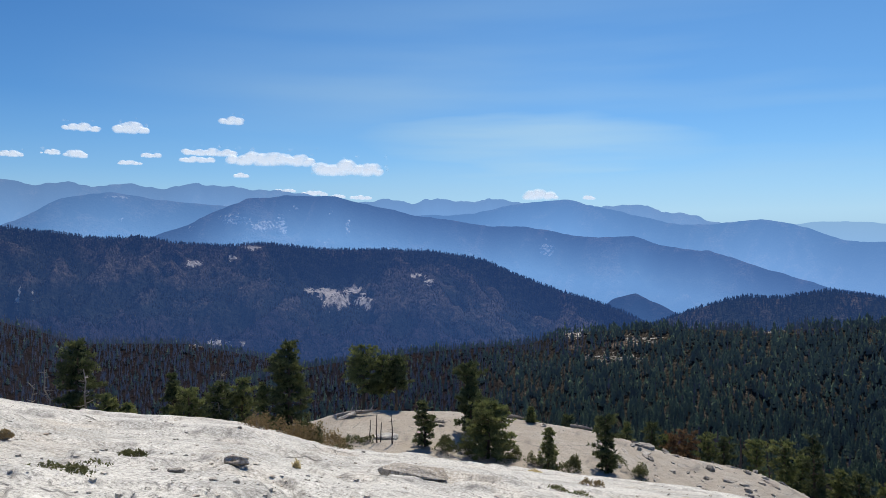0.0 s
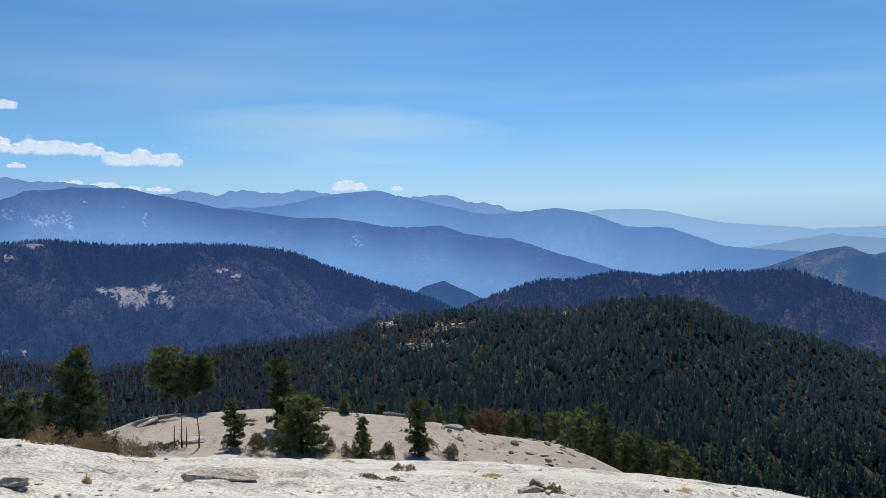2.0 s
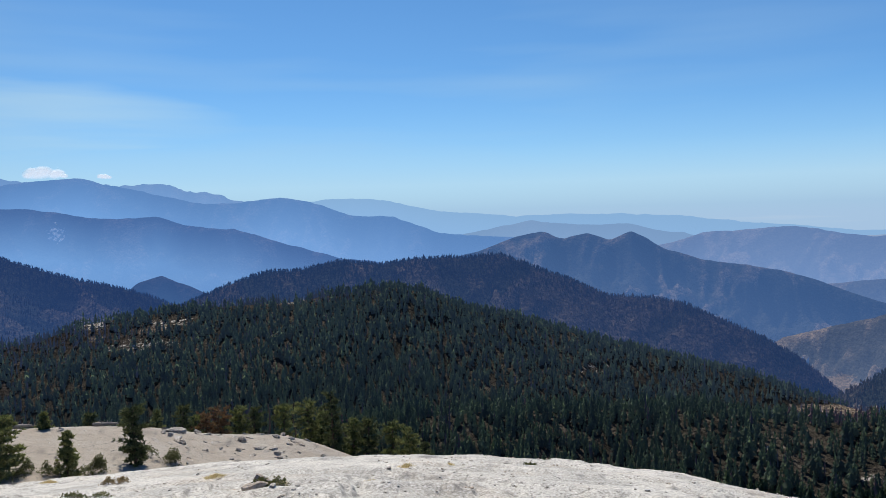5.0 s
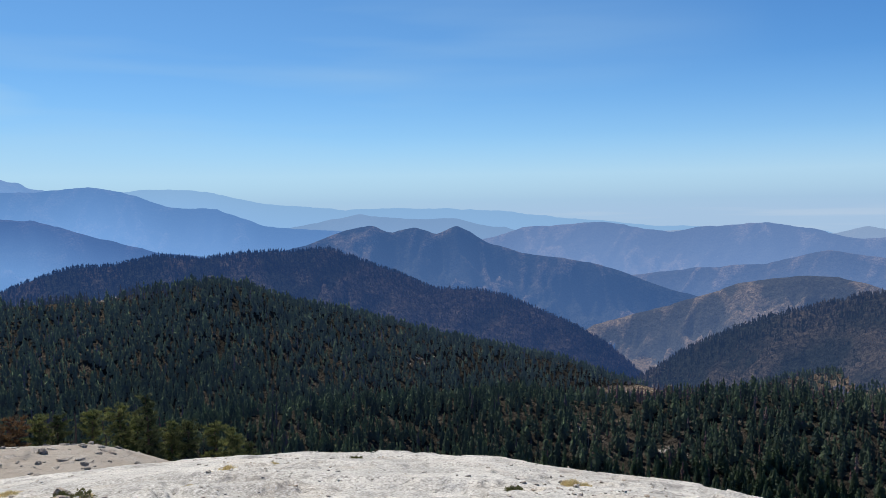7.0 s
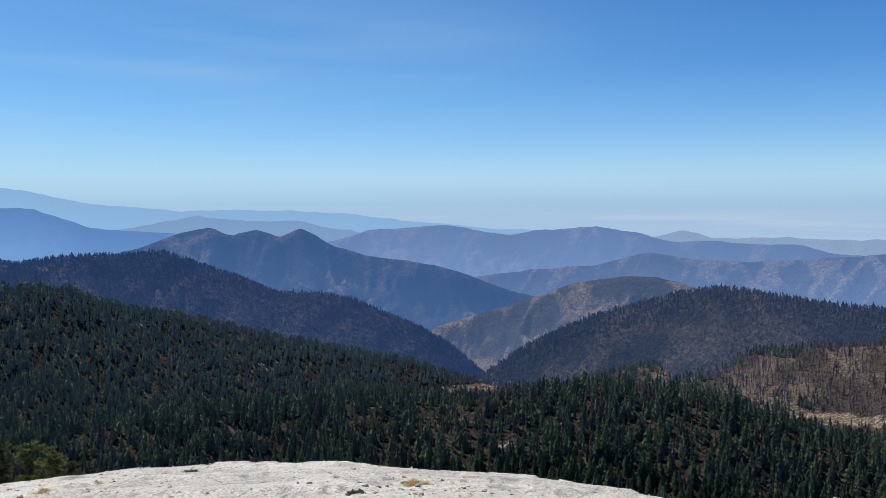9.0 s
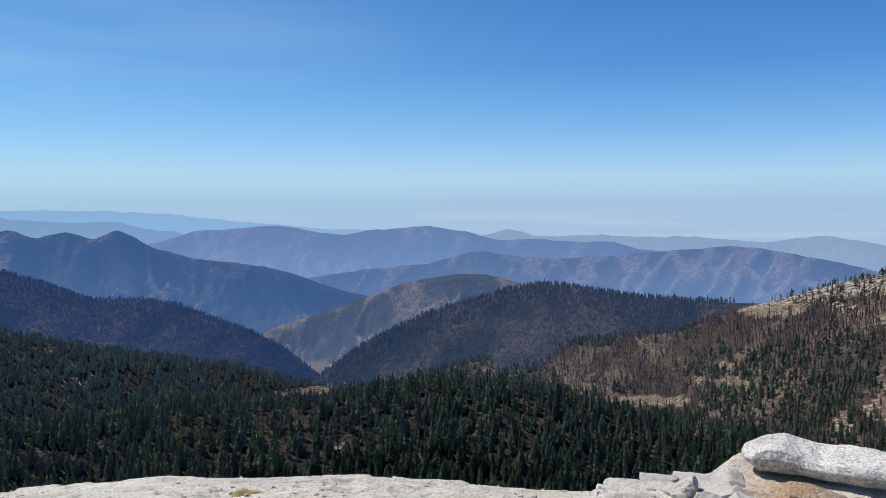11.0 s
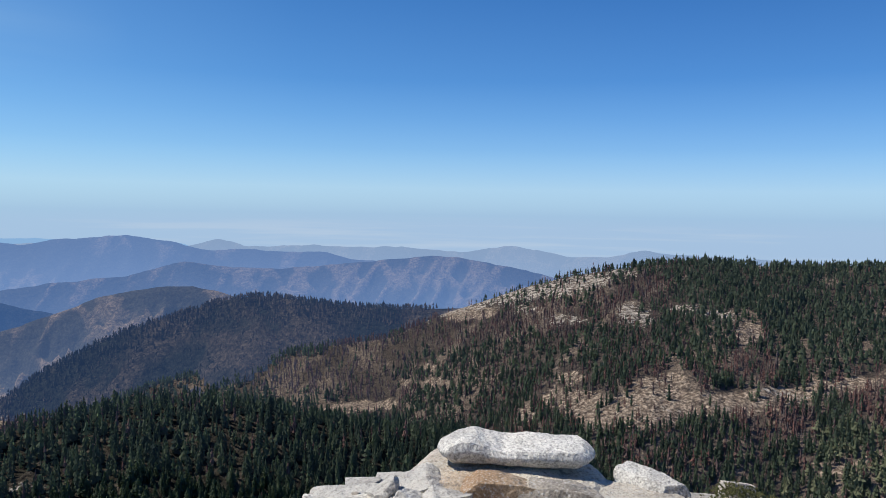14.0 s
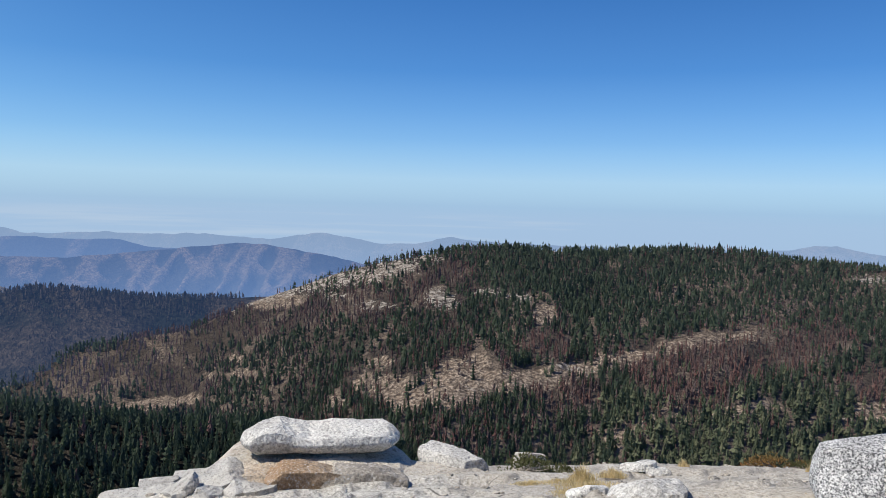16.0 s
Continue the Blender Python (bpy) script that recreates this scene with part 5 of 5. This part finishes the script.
fallen_log(-5.4, 50.5, 1.9, 0.22, 6, 71, "bleached fallen log on the crest of the slab")
fallen_log(-10.6, 50.5, 1.6, 0.20, -8, 72, "dark broken log lying on the slab")
fallen_log(0.8, 47.0, 1.8, 0.20, 4, 73, "weathered log lying below the pines")
fallen_log(6.6, 49.0, 2.6, 0.26, 3, 74, "bleached fallen trunk under an umbrella-shaped pine")

# ---------------------------------------------------------------- shrubs and grass
for k, (az, rho, wide, tall, mat, words, leaf) in enumerate((
        (11.0, 23.6, 1.8, 0.95, BROWN_LEAF, "brown and olive dry shrub at the rock's edge", 0.06), (13.4, 22.6, 1.2, 0.62, BROWN_LEAF, "low dry brown shrub on granite", 0.055),
        (9.3, 25.0, 1.5, 0.70, BROWN_LEAF, "dry brown shrub spreading over the edge", 0.06), (10.4, 24.2, 0.9, 1.05, OLIVE, "upright olive shrub amid dry twigs", 0.06),
        (7.2, 42.6, 2.2, 0.65, OLIVE, "low green shrub mat", 0.08), (6.0, 43.2, 1.3, 0.5, OLIVE, "small green shrub on the slab", 0.08), (-0.8, 41.6, 1.7, 1.3, OLIVE, "olive green shrub beside a bushy pine", 0.09),
        (-5.4, 41.8, 1.5, 0.6, OLIVE, "low olive shrub on granite", 0.08), (-9.4, 41.5, 1.5, 1.1, OLIVE, "bright green shrub beside a small pine", 0.09), (-6.9, 41.6, 1.0, 0.8, OLIVE, "green shrub on the rock", 0.08),
        (-14.85, 43.9, 1.3, 0.95, OLIVE, "olive green shrub at the slab's foot", 0.09), (-13.0, 44.5, 1.2, 0.8, OLIVE, "dark green shrub by a pine", 0.08),
        (25.9, 9.8, 0.72, 0.09, OLIVE, "flat mat of olive plants in a crack", 0.035), (30.2, 12.8, 0.36, 0.13, BROWN_LEAF, "small grey-brown cushion plant", 0.035), (22.4, 12.4, 0.42, 0.12, OLIVE, "small olive plant in a crack", 0.035),
        (-21.9, 12.4, 0.55, 0.20, OLIVE, "green cushion shrub among loose stones", 0.04), (-9.3, 14.4, 0.85, 0.13, OLIVE, "spreading olive mat plant", 0.035), (-11.2, 17.4, 0.5, 0.22, BROWN_LEAF, "wiry brown plant on granite", 0.035),
        (-41.6, 18.3, 0.42, 0.15, OLIVE, "small olive plant near the rim", 0.035), (-48.2, 11.2, 0.36, 0.10, BROWN_LEAF, "small dry brown plant", 0.03), (-53.8, 11.6, 0.34, 0.10, OLIVE, "small dry olive plant", 0.03),
        (-116.6, 13.2, 1.2, 0.32, OLIVE, "green leafy shrub beside a boulder", 0.05), (-119.2, 13.4, 0.9, 0.18, OLIVE, "low green shrub on bare gravel", 0.045), (-134.6, 14.3, 1.1, 0.26, RUST_LEAF, "rust-coloured low shrub at the rim", 0.05), (-136.6, 14.2, 0.7, 0.2, OLIVE, "green and rust low shrub", 0.045))):
    shrub(az, rho, wide, tall, 300 + k, words, mat, leaf)
for k, (az, rho, wide, tall) in enumerate(((11.0, 11.9, 0.15, 0.17), (-18.0, 16.4, 0.55, 0.10), (-29.6, 13.6, 0.36, 0.12), (-32.3, 16.3, 0.55, 0.10), (-38.3, 18.2, 0.3, 0.08), (-58.4, 15.6, 0.55, 0.18), (-59.3, 15.2, 0.4, 0.14), (-35.5, 17.6, 0.3, 0.08), (-20.6, 12.9, 0.3, 0.12),
                                           (-122.0, 11.0, 1.1, 0.11), (-121.2, 11.9, 0.45, 0.30), (-119.4, 11.6, 1.0, 0.10), (-117.4, 11.4, 0.7, 0.09), (-123.4, 12.2, 0.5, 0.17), (-120.6, 10.6, 0.8, 0.08), (-7.0, 24.0, 0.5, 0.14), (-137.0, 13.8, 0.3, 0.22), (-128.5, 13.6, 0.2, 0.16), (-22.9, 13.1, 0.35, 0.12), (-30.8, 15.4, 0.3, 0.08))):
    grass(az, rho, wide, tall, 400 + k, "tuft of dry golden grass on granite", STRAW)

# ---------------------------------------------------------------- boulders
PALE = granite("lichened_granite", (0.76, 0.73, 0.665), (0.32, 0.30, 0.27), (0.56, 0.48, 0.38), 0.2, 0.28, 0.7, False, 30.0)
TAN = granite("weathered_tan_granite", (0.66, 0.60, 0.50), (0.27, 0.23, 0.19), (0.46, 0.30, 0.16), 0.6, 0.25, 0.7, False)
RUSTY = granite("rust_stained_granite", (0.40, 0.30, 0.20), (0.20, 0.14, 0.09), (0.34, 0.20, 0.10), 0.7, 0.2, 0.7)
STONE = granite("grey_weathered_granite", (0.60, 0.57, 0.51), (0.26, 0.24, 0.21), (0.46, 0.36, 0.25), 0.4, 0.30, 0.9, False)
SPECK = granite("black_lichened_granite", (0.74, 0.73, 0.70), (0.32, 0.31, 0.30), (0.55, 0.50, 0.45), 0.1, 0.92, 0.7, False, 44.0)
WARM = granite("brown_weathered_granite", (0.42, 0.37, 0.30), (0.19, 0.165, 0.14), (0.36, 0.26, 0.16), 0.5, 0.15, 0.7)
G = "boulders on the summit"
boulder("boulder", -101.3, 13.35, (2.72, 1.10, 0.36), 11, PALE, "pale flat boulder balanced on a broad rock", 0, (3, 0.4), 0.62, G, level=False, cuts=30, square=0.50, rough=0.026, planes=0, hump=(-0.58, 0.30), undercut=0.12, crisp=False)
boulder("boulder", -100.7, 13.3, (3.55, 2.2, 0.46), 52, TAN, "broad tan granite slab with a rusty underside", 0, (1, 0.8), 0.05, G, level=False, cuts=36, square=0.46, rough=0.022, planes=1, undercut=0.3, crisp=False)
boulder("boulder", -104.4, 11.9, (1.5, 0.6, 0.42), 13, WARM, "rusty tan rock block under a slab", 2, (0, 2), -0.14, G, level=False, cuts=16, square=0.72, rough=0.03)
boulder("boulder", -100.2, 12.0, (1.3, 0.7, 0.46), 14, RUSTY, "rusty orange rock under a slab", 0, (0, 0), -0.15, G, level=False, cuts=14, square=0.65, rough=0.04)
boulder("boulder", -94.3, 12.6, (0.95, 0.9, 0.46), 15, STONE, "angular pale granite rock with split faces", 12, (6, -16), -0.16, G, level=False, cuts=16, square=0.88, rough=0.03, planes=9)
boulder("boulder", -91.6, 12.3, (0.60, 0.5, 0.34), 16, STONE, "wedge of pale granite leaning on a slab", -20, (8, -30), -0.18, G, level=False, cuts=14, square=0.92, rough=0.03, planes=9)
boulder("boulder", -95.6, 11.7, (0.62, 0.5, 0.30), 17, STONE, "small split granite block", 18, (0, 14), -0.14, G, level=False, cuts=12, square=0.92, rough=0.03, planes=9)
boulder("boulder", -97.0, 11.5, (0.45, 0.35, 0.24), 18, STONE, "small pale granite block", -12, (4, -8), -0.12, G, level=False, cuts=12, square=0.9, rough=0.03, planes=9)
boulder("boulder", -93.0, 11.6, (0.5, 0.4, 0.26), 33, STONE, "small tilted granite block", 30, (10, 18), -0.12, G, level=False, cuts=12, square=0.92, rough=0.03, planes=9)
boulder("boulder", -88.4, 12.7, (1.25, 0.9, 0.22), 19, STONE, "flat pale granite flake", -6, (0, -9), -0.12, G, level=False, cuts=14, square=0.85, rough=0.025, planes=8)
boulder("boulder", -89.7, 13.4, (0.66, 0.5, 0.09), 20, STONE, "thin granite flake lying on others", 4, (0, -2), 0.19, G, level=False, cuts=10, square=0.85, rough=0.03)
boulder("boulder", -89.9, 13.4, (0.80, 0.6, 0.09), 21, STONE, "stacked pale granite flake", 10, (0, -5), 0.08, G, level=False, cuts=10, square=0.85, rough=0.03)
boulder("boulder", -90.2, 13.4, (0.95, 0.7, 0.14), 34, STONE, "lowest flake of a small stack", -6, (0, -7), -0.06, G, level=False, cuts=10, square=0.85, rough=0.03)
boulder("boulder", -92.3, 13.9, (0.85, 0.6, 0.26), 26, STONE, "pale granite flake behind a slab", -4, (0, -3), 0.0, G, level=False, cuts=12, square=0.8, rough=0.04)
boulder("boulder", -86.0, 12.7, (0.42, 0.3, 0.13), 22, PALE, "small flat pale stone", 0, (0, 2), -0.03, G, level=False, cuts=8, square=0.6, rough=0.05)
boulder("boulder", -111.3, 13.45, (1.35, 0.75, 0.40), 23, PALE, "squared pale granite boulder with a shaded side", -24, (4, 2), 0.05, G, level=False, cuts=18, square=0.78, rough=0.03, planes=5, undercut=0.35)
boulder("boulder", -110.2, 12.7, (1.9, 1.3, 0.22), 24, TAN, "low ledge of tan granite", -8, (0, 2), -0.16, G, level=False, cuts=14, square=0.75, rough=0.03)
boulder("boulder", -117.2, 13.9, (0.62, 0.5, 0.46), 25, TAN, "upright grey rock behind a shrub", 20, (0, 5), -0.06, G, cuts=12, square=0.65, rough=0.05)
boulder("boulder", -125.3, 12.9, (0.62, 0.4, 0.17), 27, PALE, "flat pale stone on gravel", 0, (0, 0), -0.03, G, cuts=10, square=0.7, rough=0.05)
boulder("boulder", -126.6, 12.8, (0.4, 0.35, 0.15), 28, PALE, "small pale stone on gravel", 20, (0, 4), -0.03, G, cuts=10, square=0.7, rough=0.05)
boulder("boulder", -126.0, 9.3, (0.95, 0.8, 0.30), 29, PALE, "low rounded granite hump", 5, (0, 0), -0.12, G, cuts=14, square=0.45, rough=0.04)
boulder("boulder", -121.6, 9.8, (0.55, 0.4, 0.18), 30, PALE, "low pale granite stone amid grass", 0, (0, 0), -0.07, G, cuts=10, square=0.5, rough=0.05)
boulder("boulder", -142.0, 9.3, (1.75, 1.4, 0.92), 31, SPECK, "rounded boulder speckled with black lichen", 0, (0, 0), -0.12, G, cuts=20, square=0.35, rough=0.045, planes=4)
# lifted flakes and rocks on the open dome
boulder("boulder", 2.3, 13.6, (1.25, 0.5, 0.19), 40, WARM, "thin granite flake lifted off the dome", 2, (5, 1), -0.03, G, cuts=14, square=0.75, rough=0.03)
boulder("boulder", 15.3, 11.3, (0.34, 0.24, 0.13), 41, WARM, "loose grey granite block on the dome", 10, (0, 3), -0.01, G, cuts=8, square=0.75, rough=0.05)
boulder("boulder", 15.2, 10.9, (0.36, 0.2, 0.07), 42, WARM, "flat grey stone on the dome", 0, (0, 0), -0.01, G, cuts=8, square=0.6, rough=0.05)
boulder("boulder", 19.3, 10.0, (0.22, 0.14, 0.05), 43, WARM, "small flat stone on the dome", 0, (0, 0), -0.01, G, cuts=6, square=0.6, rough=0.05)
boulder("boulder", 7.4, 48.8, (1.3, 0.8, 0.20), 44, TAN, "overhanging slab edge under pines", 8, (0, -6), 0.0, G, cuts=14, square=0.8, rough=0.03, undercut=0.2)
boulder("boulder", 4.4, 44.0, (1.5, 0.9, 0.25), 45, GRANITE, "pale flat rock at the slab's foot", 0, (0, 0), -0.05, G, cuts=10, square=0.6, rough=0.05)
boulder("boulder", -21.0, 12.3, (0.42, 0.2, 0.14), 46, TAN, "brown stone beside a cushion shrub", 24, (0, -16), 0.0, G, cuts=8, square=0.75, rough=0.05)
boulder("boulder", -21.3, 12.7, (0.34, 0.2, 0.2), 47, WARM, "leaning stone beside a cushion shrub", -20, (0, 24), 0.0, G, cuts=8, square=0.75, rough=0.05)

# loose stones: a few shapes, set down again and again
stone_shapes = [rock_mesh("stone", (1, r_, h_), 70 + k, (WARM, TAN, WARM)[k % 3], cuts=5, square=0.62, rough=0.07, planes=8) for k, (r_, h_) in enumerate(((0.7, 0.5), (0.8, 0.35), (0.6, 0.6), (0.9, 0.45), (0.65, 0.3), (0.75, 0.7)))]
r = np.random.default_rng(55)
fields = [(150, -26, -15, 44, 57, 0.18, 0.9), (60, -25, -14, 45, 56, 0.4, 1.5), (26, -13, 2, 43, 50, 0.12, 0.5), (40, -62, 30, 10.5, 22, 0.04, 0.13), (22, -60, -40, 11, 15, 0.05, 0.14), (16, -24, -18, 12, 13.5, 0.05, 0.16), (20, -60, -54, 13, 17, 0.06, 0.18), (26, -134, -112, 9.5, 13, 0.05, 0.2), (16, -96, -84, 11, 13, 0.08, 0.3)]
for n, a0, a1, d0, d1, s0, s1 in fields:
    for k in range(n):
        az, rho = r.uniform(a0, a1), r.uniform(d0, d1)
        s = s0 + (s1 - s0) * r.uniform(0, 1) ** 2.2
        ob = new("stone", stone_shapes[int(r.integers(0, 6))])
        p = rest(az, rho)
        ob.matrix_basis = Matrix.LocRotScale(Vector(p) - Vector((0, 0, 0.22 * s)), lie(az, rho) @ Euler((r.normal(0, 0.15), r.normal(0, 0.15), r.uniform(0, 6.28))).to_quaternion(), Vector((s, s, s * r.uniform(0.6, 1.1) * (0.55 if s > 0.6 else 1))))
        tagged(ob, "loose weathered granite stone on the dome" if d0 < 40 else "broken granite block on the dome's flank", "stone", "loose stones")

# grit too small to count
v, f, start = [], [], 0
n = 5200
az, rho = r.uniform(-140, 34, n), 8.6 * (26 / 8.6) ** r.uniform(0, 1, n)
clump = fbm(rho * np.sin(np.radians(az)) * 0.5, rho * np.cos(np.radians(az)) * 0.5, 3, 44)
sel = clump > r.uniform(-0.35, 0.5, n)
az, rho = az[sel], rho[sel]
p = rest(az, rho)
cube = np.array([(x, y, z) for x in (-1, 1) for y in (-1, 1) for z in (-0.4, 1)], float)
quads = np.array([(0, 1, 3, 2), (4, 6, 7, 5), (0, 4, 5, 1), (2, 3, 7, 6), (0, 2, 6, 4), (1, 5, 7, 3)])
size = 0.012 + 0.03 * r.uniform(0, 1, len(az)) ** 3
turn = r.uniform(0, 6.28, len(az))
jit = cube[None] * r.uniform(0.5, 1.2, (len(az), 8, 3)) * size[:, None, None]
x = jit[..., 0] * np.cos(turn)[:, None] - jit[..., 1] * np.sin(turn)[:, None]
y = jit[..., 0] * np.sin(turn)[:, None] + jit[..., 1] * np.cos(turn)[:, None]
verts = np.stack([x, y, jit[..., 2] * 0.8], -1) + p[:, None]
faces = (quads[None] + 8 * np.arange(len(az))[:, None, None]).reshape(-1, 4)
tagged(new("gravel", mesh_from("gravel", verts.reshape(-1, 3), faces, TAN, False)), "scattered granite grit and pebbles on the dome", "gravel", kind="stuff")

# ---------------------------------------------------------------- clouds
m, n, p = material("cloud_white")
p.inputs["Base Color"].default_value = (0.42, 0.42, 0.42, 1)
p.inputs["Roughness"].default_value = 1.0
# sunlight scattered in the cloud is put into its emission
p.inputs["Emission Color"].default_value = (0.80, 0.86, 0.92, 1)
p.inputs["Emission Strength"].default_value = 0.76
dense = n.add("ShaderNodeAttribute", attr="dense").outputs["Fac"]
dense = n.math("ADD", dense, n.math("MULTIPLY_ADD", n.noise(0.035, 5, 0.6, place(n)), 0.6, -0.3))
n.link(n.ramp(dense, [(0.12, 0.0), (0.45, 0.5), (0.95, 1.0)]), p.inputs["Alpha"])
CLOUD = m


def cloud(az, el, wide, high, seed):
    """A small fair-weather cloud at the back of the sky: a bulging veil, dense in its puffs and thin at its torn edges."""
    rr = np.random.default_rng(seed)
    far = 4780
    w_, h_ = far * radians(wide), far * radians(high)
    u, v = np.meshgrid(np.linspace(-0.68, 0.68, 90), np.linspace(-0.75, 0.95, 40), indexing="ij")
    body = np.zeros(u.shape)
    for k in range(max(6, int(5 * wide / high))):
        x = rr.uniform(-0.42, 0.42)
        size = rr.uniform(0.22, 0.5) * (1.15 - 2.2 * x * x)
        z = -0.32 + size * rr.uniform(0.3, 0.9)
        q = ((u - x) * w_ / h_ / 1.7) ** 2 + (v - z) ** 2
        body = np.maximum(body, 1.0 - q / size ** 2)
    torn = 0.30 * fbm(u * w_ / h_ * 2.2 + seed, v * 2.6, 4, seed)
    body = (np.clip(body, -0.6, 1) + torn) * smooth(-0.66, -0.34, v) + np.where(v < -0.5, -0.3, 0)
    body = body * smooth(0.68, 0.56, np.abs(u)) - 0.5 * smooth(0.5, 0.68, np.abs(u))
    verts = np.stack([u * w_, -0.5 * h_ * np.clip(body, 0, 1), v * h_], -1)
    idx = np.arange(u.size).reshape(u.shape)
    faces = np.stack([idx[:-1, :-1], idx[1:, :-1], idx[1:, 1:], idx[:-1, 1:]], -1).reshape(-1, 4)
    ob = new("cloud", mesh_from("cloud", verts.reshape(-1, 3), faces, CLOUD, True, {"dense": body.ravel()}))
    a = radians(az)
    ob.matrix_basis = Matrix.LocRotScale((-far * math.sin(a), far * math.cos(a), EYE + far * math.tan(radians(el))), Euler((0, 0, a)), None)
    return tagged(ob, "small white fair-weather cloud over far mountains", "cloud", "clouds", "structure")


CLOUDS = [(26.0, 7.57, 2.53, 0.57), (22.8, 7.69, 2.22, 0.83), (15.9, 8.55, 1.94, 0.61), (30.2, 5.57, 1.56, 0.44), (27.9, 5.81, 1.23, 0.39), (26.4, 5.74, 1.47, 0.57), (22.9, 5.30, 1.78, 0.35), (21.4, 5.88, 1.51, 0.39), (17.3, 6.24, 4.37, 0.61), (18.3, 5.67, 2.75, 0.48), (13.0, 5.82, 6.82, 1.05), (7.2, 5.24, 5.58, 1.22), (15.2, 4.60, 1.22, 0.35), (9.9, 3.32, 2.12, 0.39), (8.1, 3.13, 1.28, 0.31), (12.0, 3.51, 1.67, 0.31), (-7.5, 3.26, 2.66, 0.87), (-11.2, 3.01, 1.01, 0.39), (6.3, 3.05, 1.73, 0.35)]   # bearing, height, width and depth, in degrees
for k, spec in enumerate(CLOUDS):
    cloud(*spec, 500 + k)
